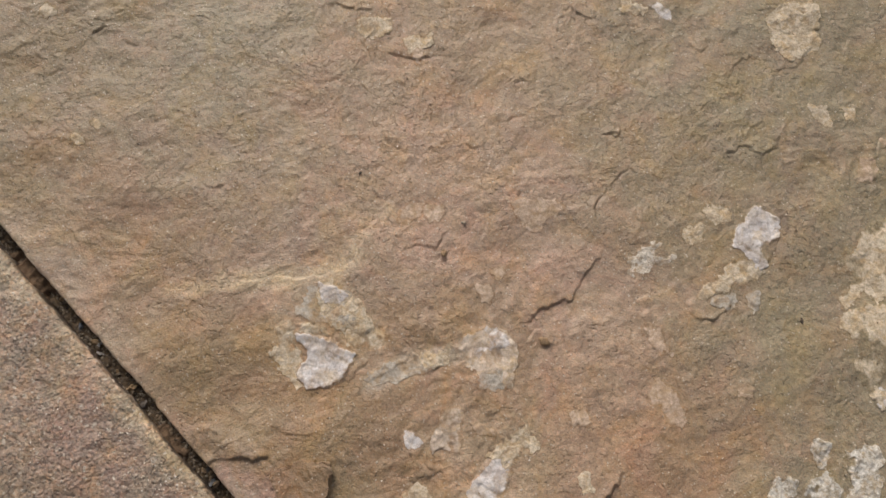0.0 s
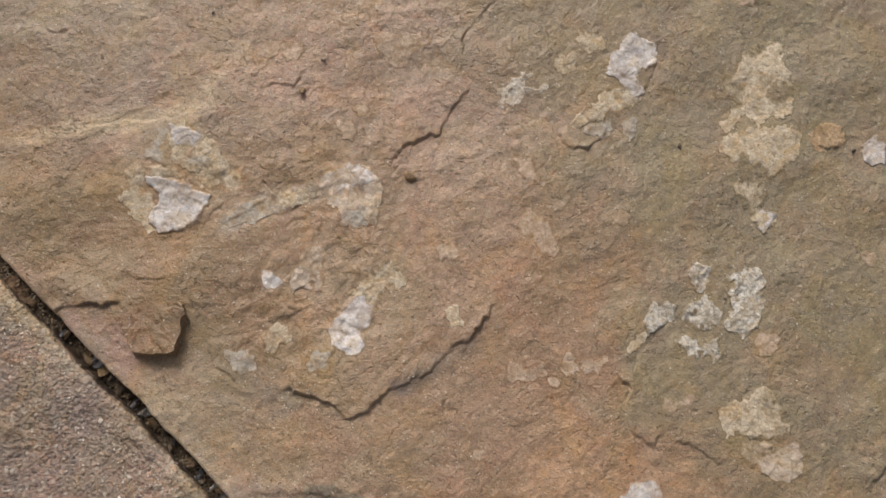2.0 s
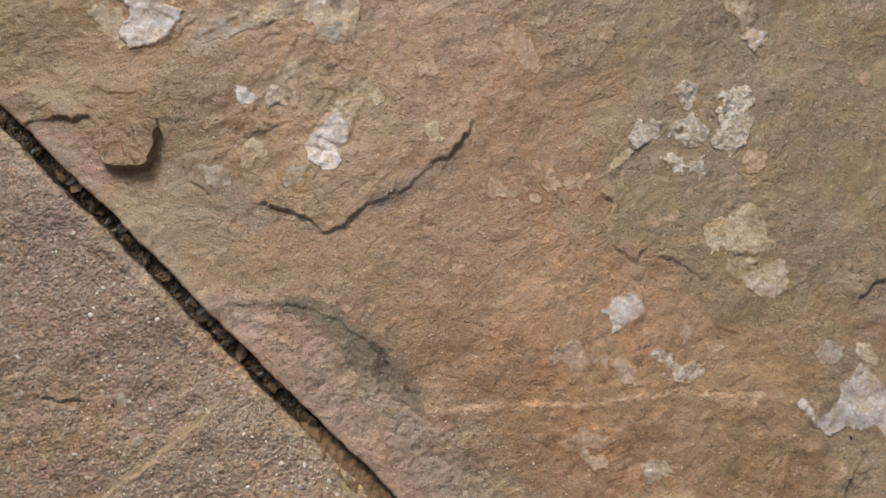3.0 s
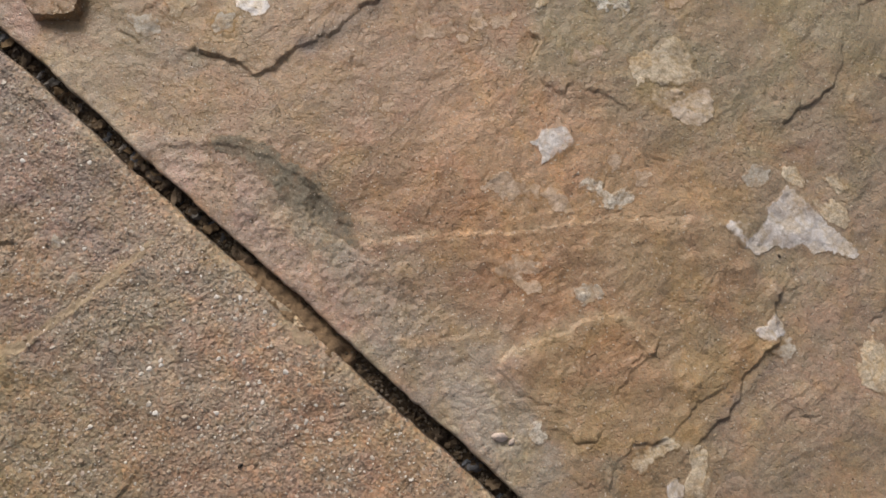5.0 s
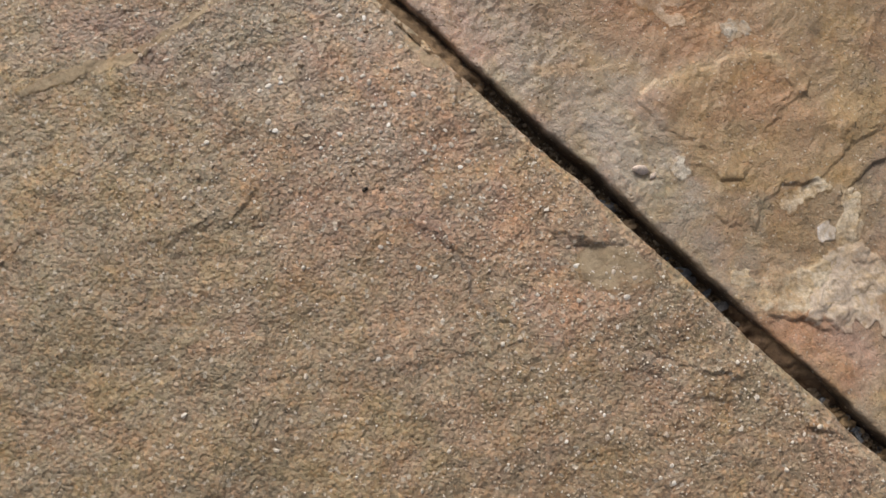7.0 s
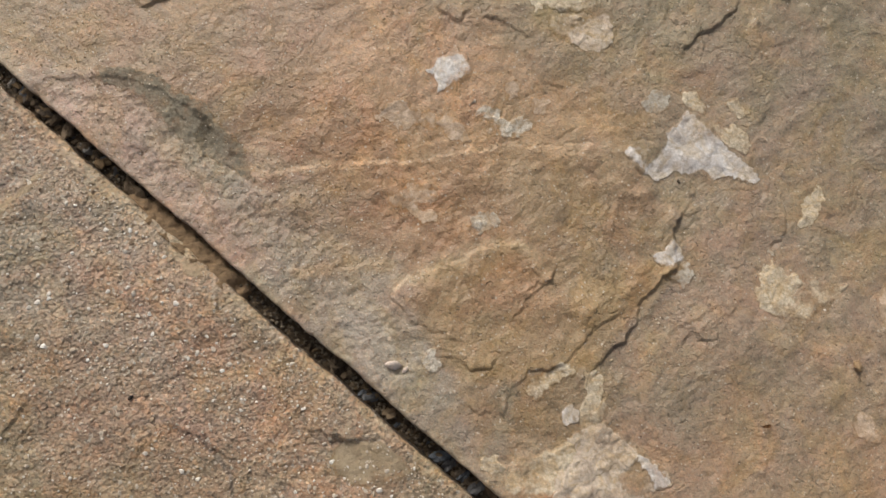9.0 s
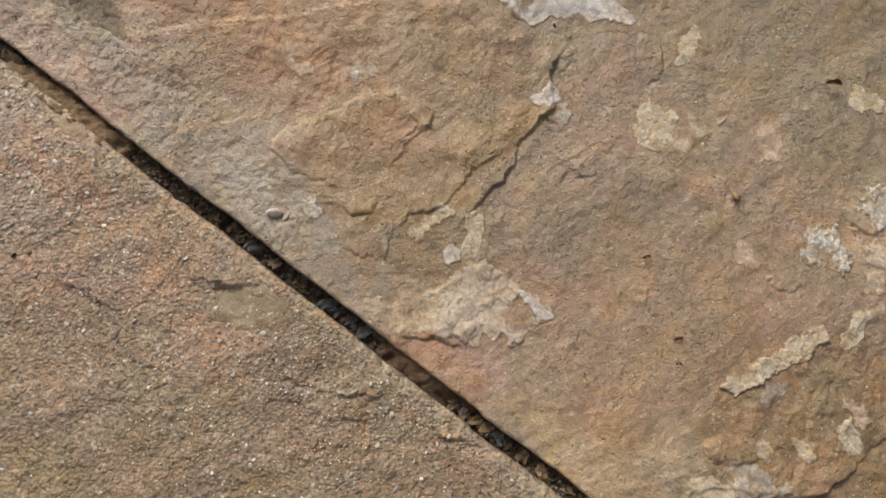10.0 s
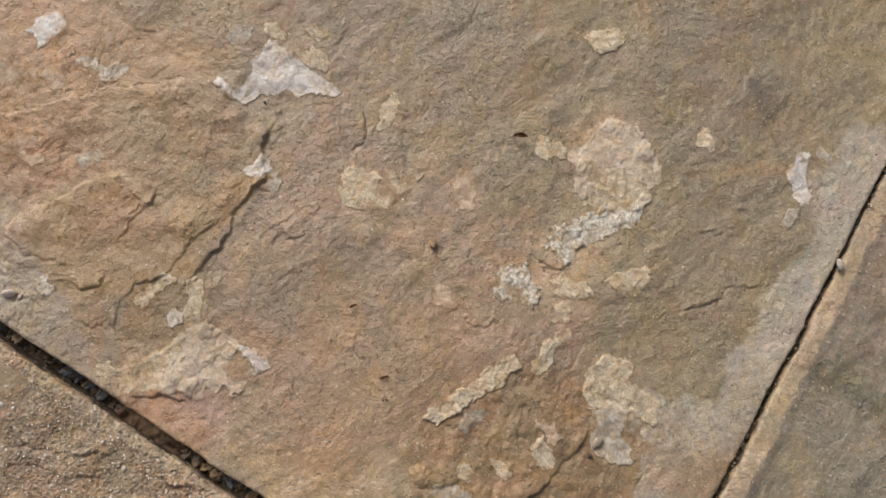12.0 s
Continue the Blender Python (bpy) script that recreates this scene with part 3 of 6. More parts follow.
ledge([(0.558, 0.055), (0.568, 0.048), (0.584, 0.042)], 1.4, 18, 1.275)
ledge([(0.453, 0.041), (0.477, 0.033), (0.492, 0.023), (0.503, 0.012)], 5, 45, 1.625)
ledge([(0.442, 0.007), (0.457, 0.000), (0.478, -0.003)], 2, 15, 1.3)
ledge([(0.203, 0.126), (0.215, 0.109), (0.229, 0.095), (0.241, 0.091), (0.253, 0.091)], 3.5, 20, 1.43)
ledge([(0.130, 0.221), (0.132, 0.195), (0.139, 0.173), (0.145, 0.146), (0.158, 0.120), (0.170, 0.107), (0.180, 0.105), (0.191, 0.112)], 5, 50, 1.17)
ledge([(0.186, 0.104), (0.200, 0.086), (0.220, 0.081), (0.240, 0.062), (0.243, 0.049), (0.254, 0.027)], 3.5, 45, 1.17)
ledge([(0.254, 0.258), (0.258, 0.246), (0.274, 0.237), (0.285, 0.240), (0.293, 0.249)], 3, 18, 1.04)
ledge([(0.236, 0.324), (0.258, 0.325), (0.263, 0.332)], 2.5, 18, 1.3)
ledge([(0.093, 0.380), (0.111, 0.361)], 1.5, 20, 1.36)
ledge([(0.455, 0.213), (0.471, 0.210), (0.473, 0.195)], 1.2, 15, 0.765)
ledge([(0.037, 0.429), (0.062, 0.417), (0.082, 0.401), (0.087, 0.387), (0.097, 0.372), (0.116, 0.359)], 1.8, 25, 1.43)
ledge([(0.225, 0.329), (0.245, 0.319), (0.260, 0.322)], 2, 18, 1.17)
ledge([(0.220, 0.103), (0.242, 0.091), (0.259, 0.094)], 2, 15, 1.17)
ledge([(0.611, 0.099), (0.629, 0.115), (0.649, 0.124)], 1, 15, 0.85)
ledge([(0.707, 0.167), (0.710, 0.162), (0.717, 0.166)], 0.8, 6, 1.36)
ledge([(0.619, 0.292), (0.644, 0.274), (0.665, 0.253), (0.694, 0.224)], 1, 14, 1.53)
ledge([(0.680, 0.250), (0.691, 0.236), (0.708, 0.217)], 1, 10, 1.19)
ledge([(0.578, 0.292), (0.594, 0.291), (0.609, 0.292)], 1.6, 16, 1.7)
ledge([(0.535, 0.357), (0.548, 0.356)], 1.4, 12, 1.53)
ledge([(0.541, 0.390), (0.552, 0.389), (0.567, 0.393)], 1.2, 12, 1.36)
ledge([(0.541, 0.303), (0.547, 0.302), (0.557, 0.302)], 1.2, 8, 1.7)
ledge([(0.810, 0.083), (0.812, 0.079), (0.813, 0.072)], 0.6, 5, 1.53)
ledge([(0.689, 0.262), (0.685, 0.278)], 0.8, 8, 0.85)
ledge([(0.631, 0.076), (0.647, 0.068), (0.665, 0.071), (0.683, 0.072)], 1.2, 18, 1.87)
ledge([(0.627, 0.111), (0.641, 0.123)], 0.7, 10, 1.19)
ledge([(0.573, 0.121), (0.586, 0.123)], 0.7, 8, 1.19)
ledge([(0.516, 0.239), (0.507, 0.232)], 1, 6, 1.7)
ledge([(0.448, 0.223), (0.456, 0.213), (0.467, 0.207)], 1, 10, 1.19)
ledge([(0.448, 0.246), (0.461, 0.238)], 0.9, 8, 1.02)
ledge([(0.466, 0.298), (0.475, 0.289)], 0.8, 8, 1.02)
ledge([(0.466, 0.139), (0.476, 0.138)], 0.8, 6, 1.19)
ledge([(1.671, 0.246), (1.672, 0.231), (1.673, 0.220), (1.682, 0.209)], 1.6, 14, 1.87)
ledge([(1.662, 0.228), (1.670, 0.212), (1.669, 0.200)], 1.4, 14, 2.04)
ledge([(1.627, 0.229), (1.646, 0.216)], 1, 10, 1.36)
ledge([(1.594, 0.304), (1.613, 0.290)], 1, 10, 1.19)
ledge([(1.665, 0.148), (1.666, 0.140), (1.678, 0.127)], 0.9, 8, 1.19)
ledge([(1.286, 0.642), (1.300, 0.635)], 1, 8, 1.53)
ledge([(1.310, 0.611), (1.323, 0.603), (1.339, 0.602)], 2, 14, 1.43)
ledge([(1.211, 0.668), (1.224, 0.663)], 1, 7, 1.36)
ledge([(1.208, 0.688), (1.202, 0.669), (1.210, 0.661)], 1, 8, 1.53)
ledge([(1.148, 0.666), (1.159, 0.661)], 1, 8, 1.36)
ledge([(1.077, 0.765), (1.088, 0.765)], 1, 6, 1.7)
ledge([(1.102, 0.816), (1.110, 0.811), (1.121, 0.817)], 1, 7, 1.7)
ledge([(1.213, 0.544), (1.203, 0.527), (1.219, 0.515)], 1.5, 10, 1.53)
ledge([(1.183, 0.562), (1.184, 0.550), (1.192, 0.539)], 1, 8, 1.19)
ledge([(1.209, 0.094), (1.227, 0.076)], 1, 12, 1.275)
ledge([(1.185, 0.061), (1.202, 0.053), (1.221, 0.049)], 1.2, 12, 1.36)
ledge([(1.136, 0.601), (1.134, 0.591)], 1, 6, 1.7)
ledge([(0.461, 0.347), (0.453, 0.327), (0.458, 0.312)], 1.6, 16, 1.275)
ledge([(0.486, 0.399), (0.484, 0.386)], 1, 10, 1.19)
ledge([(0.382, 0.519), (0.393, 0.508)], 1, 8, 1.02)
ledge([(0.362, 0.547), (0.373, 0.536)], 1, 8, 1.02)
ledge([(0.410, 0.359), (0.424, 0.366), (0.433, 0.354)], 1, 9, 1.19)
ledge([(0.114, 0.447), (0.120, 0.437)], 1, 8, 1.02)
ledge([(0.533, 0.305), (0.532, 0.287), (0.534, 0.276), (0.520, 0.260), (0.512, 0.248), (0.516, 0.220), (0.516, 0.199), (0.508, 0.185), (0.512, 0.158), (0.514, 0.133), (0.518, 0.112)], 5, 90, 0.455)
ledge([(0.516, 0.195), (0.527, 0.183), (0.537, 0.172), (0.549, 0.166)], 1, 12, 1.105)
ledge([(0.519, 0.192), (0.524, 0.179), (0.533, 0.165), (0.537, 0.148), (0.536, 0.126), (0.540, 0.116), (0.556, 0.098), (0.556, 0.079), (0.548, 0.056)], 3.2, 40, 0.585)
ledge([(1.389, 0.464), (1.401, 0.450), (1.411, 0.434), (1.432, 0.421), (1.443, 0.414)], 2.2, 18, 1.3)
ledge([(1.291, 0.408), (1.301, 0.406), (1.311, 0.407)], 1, 10, 0.9)
ledge([(1.156, 0.660), (1.163, 0.653), (1.170, 0.652)], 1.2, 10, 1)
ledge([(0.778, 0.492), (0.793, 0.493), (0.803, 0.493)], 1.2, 12, 1)
ledge([(0.755, 0.438), (0.767, 0.440), (0.778, 0.450)], 1, 10, 0.8)
ledge([(1.040, 0.187), (1.071, 0.175), (1.094, 0.153), (1.107, 0.138)], 1.2, 16, 0.8)
ledge([(1.256, 0.178), (1.222, 0.182), (1.218, 0.157)], 1, 12, 0.6)
ledge([(1.125, 0.305), (1.126, 0.326)], 1.4, 10, 1.2)
ledge([(0.566, 0.472), (0.577, 0.466), (0.586, 0.461)], 1.4, 14, 1)
ledge([(0.571, 0.502), (0.579, 0.496), (0.582, 0.496)], 2, 16, 1.2)
ledge([(0.519, 0.294), (0.524, 0.283), (0.527, 0.274)], 1.2, 12, 0.9)
ledge([(0.546, 0.055), (0.557, 0.063), (0.568, 0.082)], 1.6, 14, 0.6)
ledge([(0.653, 0.050), (0.662, 0.049)], 1, 8, 0.8)
ledge([(0.579, 0.266), (0.597, 0.257), (0.615, 0.239)], 0.9, 14, 0.6)
ledge([(0.796, 0.227), (0.808, 0.226), (0.819, 0.223)], 0.8, 12, 0.7)
ledge([(0.335, 0.276), (0.342, 0.273), (0.349, 0.275)], 1.4, 10, 1.1)
ledge([(0.363, 0.300), (0.375, 0.295), (0.386, 0.289)], 1.2, 12, 1)
ledge([(0.579, 0.420), (0.586, 0.417), (0.590, 0.418)], 1, 10, 0.8)
ledge([(0.256, 0.128), (0.262, 0.136), (0.266, 0.144)], 1.6, 12, 0.8)
ledge([(0.118, 0.445), (0.127, 0.439), (0.133, 0.431)], 1.2, 10, 0.9)
ledge([(0.195, 0.519), (0.205, 0.513), (0.216, 0.504)], 1, 10, 0.8)
ledge([(0.371, 0.098), (0.389, 0.089), (0.411, 0.077)], 1.2, 14, 0.7)
ledge([(0.336, 0.281), (0.342, 0.276), (0.351, 0.276)], 1.4, 8, 1.3)
ledge([(0.377, 0.291), (0.386, 0.286), (0.395, 0.281)], 1, 10, 0.9)
tone = fine.tone
tone(1.67, 0.16, 115, 'olive')
tone(1.55, 0.24, 115, 'olive')
tone(1.38, 0.33, 115, 'ochre')
tone(1.30, 0.51, 115, 'ochre')
tone(1.17, 0.64, 115, 'olive')
tone(1.07, 0.76, 115, 'olive')
tone(1.54, 0.09, 92, 'ochre')
tone(1.39, 0.18, 92, 'rose')
tone(1.24, 0.31, 115, 'rose')
tone(1.11, 0.53, 92, 'olive')
tone(0.97, 0.59, 86, 'olive')
tone(1.40, 0.04, 69, 'ochre')
tone(1.50, 0.02, 35, 'greyw')
tone(1.40, 0.01, 29, 'greyw')
tone(1.33, 0.06, 69, 'rust')
tone(1.32, 0.27, 40, 'warm')
tone(1.16, 0.37, 88, 'rose')
tone(1.10, 0.51, 77, 'ochre')
tone(0.91, 0.50, 99, 'olive')
tone(0.87, 0.70, 83, 'olive')
tone(0.74, 0.51, 99, 'olive')
tone(1.45, 0.10, 71, 'umber')
tone(1.30, 0.06, 49, 'umber')
tone(1.71, 0.16, 69, 'umber')
tone(1.63, 0.17, 85, 'umber')
tone(1.17, 0.17, 86, 'rust')
tone(0.98, 0.30, 66, 'redder')
tone(0.90, 0.24, 76, 'redder')
tone(1.15, 0.30, 66, 'rust')
tone(1.18, 0.16, 66, 'ochre')
tone(1.03, 0.27, 77, 'ochre')
tone(0.94, 0.36, 77, 'ochre')
tone(1.22, 0.09, 44, 'brown')
tone(1.17, 0.07, 33, 'brown')
tone(1.20, 0.04, 30, 'greyw')
tone(1.12, 0.04, 44, 'pale')
tone(1.02, 0.07, 54, 'ochre')
tone(0.91, 0.21, 74, 'rose')
tone(0.90, 0.12, 59, 'ochre')
tone(0.81, 0.17, 74, 'redder')
tone(0.80, 0.35, 59, 'olive')
tone(0.72, 0.45, 74, 'olive')
tone(0.95, 0.04, 35, 'greyw')
tone(0.90, 0.07, 17, 'dark', 0.4)
tone(0.87, 0.08, 14, 'dark', 0.4)
tone(0.72, 0.29, 59, 'ochre')
tone(0.94, 0.03, 28, 'greyw')
tone(0.88, 0.03, 32, 'greyp')
tone(0.79, 0.06, 42, 'grey')
tone(0.80, 0.15, 51, 'redder')
tone(0.72, 0.16, 56, 'redder')
tone(0.66, 0.25, 46, 'warm')
tone(0.68, 0.04, 42, 'grey')
tone(0.78, 0.02, 28, 'greyp')
tone(0.62, 0.12, 60, 'redder')
tone(0.58, 0.22, 56, 'umber')
tone(0.60, 0.02, 37, 'grey')
tone(0.59, 0.08, 32, 'ochre')
tone(0.46, 0.20, 56, 'oliveg')
tone(0.51, 0.28, 51, 'oliveg')
tone(0.43, 0.29, 67, 'oliveg')
tone(0.45, 0.41, 71, 'oliveg')
tone(0.43, 0.22, 52, 'olive')
tone(0.43, 0.20, 58, 'olive')
tone(0.43, 0.36, 72, 'olive')
tone(0.44, 0.48, 86, 'oliveg')
tone(0.36, 0.14, 58, 'ochre')
tone(0.31, 0.24, 62, 'olive')
tone(0.53, 0.09, 38, 'umber')
tone(0.42, 0.17, 69, 'rose')
tone(0.34, 0.08, 64, 'ochre')
tone(0.45, 0.03, 25, 'rosep')
tone(0.36, 0.02, 49, 'pale')
tone(0.28, 0.03, 44, 'pale')
tone(0.28, 0.21, 59, 'umber')
tone(0.19, 0.17, 49, 'umber')
tone(0.10, 0.13, 54, 'umber')
tone(0.16, 0.08, 49, 'umber')
tone(0.13, 0.37, 64, 'olive')
tone(0.13, 0.46, 69, 'oliveg')
tone(0.28, 0.37, 59, 'olive')
tone(0.46, 0.39, 81, 'rose')
tone(0.32, 0.50, 81, 'olive')
tone(0.17, 0.58, 76, 'oliveg')
tone(0.11, 0.46, 65, 'olive')
tone(0.10, 0.63, 65, 'olive')
tone(0.07, 0.33, 38, 'olive')
tone(0.02, 0.45, 27, 'greyp')
tone(0.03, 0.54, 27, 'greyp')
tone(0.02, 0.60, 27, 'greyp')
tone(0.14, 0.58, 22, 'dark')
streak = fine.streak
streak([(1.375, 0.132), (1.346, 0.166), (1.306, 0.210), (1.302, 0.233), (1.315, 0.269), (1.316, 0.301)], 6.3, 'cream', 2.6)
streak([(1.407, 0.087), (1.360, 0.144), (1.327, 0.185)], 4.4, 'cream', 2.2)
streak([(1.206, 0.168), (1.194, 0.207), (1.164, 0.252)], 7.7, 'greyp', 1.2)
streak([(1.298, 0.145), (1.291, 0.189), (1.233, 0.193)], 19.9, 'cream', 0.5)
streak([(1.184, 0.190), (1.191, 0.248), (1.183, 0.279)], 6.6, 'warm', 2)
streak([(0.843, 0.067), (0.809, 0.102), (0.777, 0.138), (0.740, 0.171), (0.708, 0.210), (0.673, 0.246), (0.620, 0.292)], 2.9, 'cream', 0.4)
streak([(0.684, 0.081), (0.678, 0.096), (0.662, 0.122), (0.654, 0.143), (0.640, 0.165), (0.620, 0.178)], 4.4, 'cream', 0.8)
streak([(0.753, 0.037), (0.721, 0.073), (0.700, 0.092)], 3.9, 'warm', 1)
streak([(0.967, 0.061), (0.939, 0.074), (0.909, 0.077), (0.867, 0.081)], 6.9, 'dark', 0.3)
streak([(1.026, 0.012), (1.000, 0.041), (0.974, 0.062)], 4.4, 'dark', 0.3)
streak([(0.856, 0.062), (0.829, 0.088), (0.791, 0.123)], 2.8, 'cream', 0.6)
streak([(0.852, 0.089), (0.807, 0.104), (0.779, 0.130), (0.719, 0.195)], 3.4, 'pale', 0.6)
streak([(0.518, 0.026), (0.503, 0.053)], 12.5, 'cream', 0.7)
streak([(0.351, 0.017), (0.269, 0.023)], 19.6, 'pale', 1.2)
streak([(0.492, 0.010), (0.459, 0.021), (0.433, 0.017)], 9.8, 'redder', 1.2)
streak([(0.150, 0.591), (0.131, 0.579)], 8.1, 'dark', 1.6)
streak([(0.084, 0.539), (0.131, 0.506), (0.167, 0.476)], 4.3, 'warm', 1.2)
streak([(1.257, 0.048), (1.217, 0.060), (1.184, 0.078)], 22.1, 'brown', 1.2)
streak([(0.440, 0.284), (0.351, 0.285), (0.267, 0.251)], 59.4, 'rose', 0.5)
streak([(0.972, 0.023), (0.916, 0.017), (0.863, 0.015), (0.814, 0.016)], 15.7, 'rosep', 1)
streak([(0.898, 0.074), (0.866, 0.080)], 7.4, 'dark', 0.2)
streak([(1.099, 0.159), (1.083, 0.201), (1.075, 0.237)], 33.1, 'cream', 0.25)
streak([(1.173, 0.088), (1.126, 0.086), (1.102, 0.070)], 16.6, 'oliveg', 0.8)
streak([(1.239, 0.012), (1.211, 0.038), (1.164, 0.014)], 9.9, 'rosep', 0.4)
streak([(1.268, 0.032), (1.222, 0.069), (1.186, 0.116)], 17.8, 'brown', 2.5)
streak([(1.129, 0.054), (1.077, 0.050)], 19.7, 'ochre', 0.8)
streak([(1.009, 0.016), (0.949, 0.020), (0.881, 0.022)], 17.1, 'blush', 1.1)
streak([(0.881, 0.022), (0.824, 0.015)], 12.4, 'blush', 0.7)
streak([(0.256, 0.472), (0.224, 0.426), (0.229, 0.358), (0.249, 0.294)], 20.5, 'cream', 0.7)
streak([(0.514, 0.185), (0.515, 0.130)], 4.3, 'dark', 0.7)
streak([(1.017, 0.584), (1.037, 0.615)], 5.8, 'dark', 0.5)
streak([(0.880, 0.060), (0.846, 0.060)], 10.9, 'greyp', 1)
streak([(1.236, 0.069), (1.190, 0.092), (1.172, 0.123)], 16.8, 'brown', 1.4)
streak([(1.086, 0.121), (1.097, 0.097)], 10.9, 'oliveg', 1.2)
streak([(0.985, 0.172), (0.975, 0.205), (0.965, 0.246)], 5.9, 'dark', 0.5)
streak([(0.559, 0.076), (0.549, 0.056), (0.539, 0.031)], 6.5, 'oliveg', 1.5)
streak([(0.506, 0.198), (0.507, 0.233), (0.515, 0.263)], 3.7, 'dark', 0.5)
streak([(0.680, 0.028), (0.619, 0.041)], 18.5, 'greyp', 0.8)
streak([(0.294, 0.204), (0.276, 0.241)], 11.8, 'warm', 1)
streak([(0.183, 0.114), (0.153, 0.140)], 12.8, 'rust', 0.6)
streak([(0.249, 0.036), (0.230, 0.060)], 7.9, 'cream', 1)
streak([(1.133, 0.087), (1.086, 0.097), (1.051, 0.097)], 7.1, 'oliveg', 1.2)
fine.area([(1.414, 0.361), (1.295, 0.464), (1.183, 0.472), (1.116, 0.375), (1.144, 0.309), (1.218, 0.275), (1.302, 0.272)], 25, 'rosy', 0.45)
fine.area([(1.116, 0.359), (1.056, 0.418), (0.982, 0.384), (0.953, 0.326), (0.989, 0.263), (1.052, 0.259), (1.110, 0.305)], 22, 'rosy', 0.5)
fine.area([(1.398, 0.040), (1.317, 0.127), (1.202, 0.143), (1.166, 0.095), (1.228, 0.056), (1.264, 0.028), (1.365, 0.014)], 12, 'gold', 0.8)
fine.area([(1.228, 0.056), (1.166, 0.095), (1.110, 0.169), (1.042, 0.159), (1.036, 0.125), (1.101, 0.077), (1.137, 0.069), (1.152, 0.055), (1.178, 0.033)], 10, 'gold', 0.6)
fine.area([(0.817, 0.174), (0.812, 0.246), (0.749, 0.289), (0.638, 0.312), (0.609, 0.298), (0.700, 0.187), (0.725, 0.140), (0.773, 0.122)], 20, 'amber', 0.7)
fine.area([(0.671, 0.082), (0.671, 0.112), (0.646, 0.159), (0.592, 0.193), (0.579, 0.167), (0.542, 0.224), (0.512, 0.250), (0.518, 0.183), (0.511, 0.142), (0.560, 0.089), (0.596, 0.058), (0.644, 0.064)], 6, 'gold', 0.85)
fine.area([(0.529, 0.305), (0.462, 0.319), (0.310, 0.341), (0.250, 0.325), (0.222, 0.258), (0.270, 0.177), (0.281, 0.100), (0.318, 0.019), (0.371, 0.018), (0.397, 0.092), (0.441, 0.121), (0.503, 0.140), (0.501, 0.209), (0.513, 0.264)], 16, 'rosy', 0.2)
fine.area([(0.237, 0.059), (0.270, 0.130), (0.265, 0.151), (0.224, 0.232), (0.192, 0.229), (0.142, 0.227), (0.126, 0.191), (0.142, 0.157), (0.166, 0.107)], 5, 'gold', 0.6)
fine.area([(0.046, 0.009), (0.055, 0.101), (0.064, 0.162), (0.074, 0.201), (0.079, 0.227), (0.086, 0.264), (0.070, 0.294), (0.040, 0.300), (0.051, 0.348), (0.039, 0.405), (0.019, 0.450), (0.024, 0.505), (-0.029, 0.528), (-0.008, 0.209), (-0.003, 0.014)], 2, 'ash', 1)
fine.area([(0.884, 0.237), (0.816, 0.291), (0.737, 0.299), (0.677, 0.305), (0.736, 0.233), (0.789, 0.179), (0.845, 0.183)], 22, 'peach', 0.6)
fine.area([(0.034, 0.492), (0.050, 0.561), (0.050, 0.602), (-0.005, 0.649), (-0.014, 0.631), (0.007, 0.490), (0.013, 0.428), (0.027, 0.369), (0.045, 0.345), (0.051, 0.403)], 3, 'ash', 0.8)
fine.area([(1.393, 0.037), (1.289, 0.102), (1.180, 0.136), (1.106, 0.166), (1.035, 0.153), (1.069, 0.101), (1.123, 0.069), (1.158, 0.088), (1.224, 0.053), (1.262, 0.026), (1.357, 0.008)], 14, 'umber', 0.5)
fine.band(fine.V - 0.0068, 0.016, "greyw", 0.5)
near = fine.V < np.interp(fine.U, (0.28, 0.34, 0.66, 0.72, 1.2, 1.8), (0.80, 0.67, 0.67, 0.93, 0.93, 0.24))
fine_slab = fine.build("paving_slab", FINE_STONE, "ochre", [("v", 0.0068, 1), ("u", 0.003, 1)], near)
tagged(fine_slab, "large riven brown sandstone paving slab with pale mineral crusts", "paving slab", "paving slabs")

# ---- the coarse gritty slab across the wide joint ----
coarse = Slab((0.10, 1.80), (-0.50, -0.0062), (False, False), (False, True), 0.0015, 41)
coarse.relief(1.6, [(34, 1.1), (17, 0.6), (8, 0.5), (3.6, 0.45)])
coarse.cracks(170, ((0.2, 1.6), (-0.45, -0.02)), 4)
coarse.z -= 0.0024 * ease(-0.019, -0.0055, coarse.V) ** 2
ledge = coarse.ledge
ledge([(0.778, -0.137), (0.765, -0.121), (0.743, -0.107), (0.728, -0.109), (0.707, -0.112), (0.691, -0.115), (0.676, -0.127), (0.642, -0.120)], 1.27, 20, 1.62)
ledge([(0.860, -0.210), (0.863, -0.227), (0.870, -0.255)], 1.78, 18, 0.97)
ledge([(0.870, -0.271), (0.854, -0.288), (0.854, -0.314), (0.869, -0.321)], 1.78, 18, 0.97)
ledge([(0.894, -0.323), (0.899, -0.340)], 1.78, 14, 0.97)
ledge([(0.641, -0.122), (0.663, -0.130), (0.679, -0.133)], 2.55, 18, 2.27)
ledge([(0.611, -0.017), (0.631, -0.032), (0.646, -0.046), (0.657, -0.046), (0.666, -0.050)], 3.82, 18, 2.59)
ledge([(0.528, -0.060), (0.543, -0.076), (0.560, -0.078)], 2.55, 18, 1.62)
ledge([(1.006, -0.196), (0.989, -0.176), (0.983, -0.146), (0.975, -0.103), (0.968, -0.060), (0.967, -0.041)], 5.1, 45, 0)
ledge([(0.624, -0.026), (0.652, -0.044), (0.669, -0.051)], 3.06, 18, 1.94)
ledge([(0.534, -0.070), (0.564, -0.092)], 2.55, 18, 1.46)
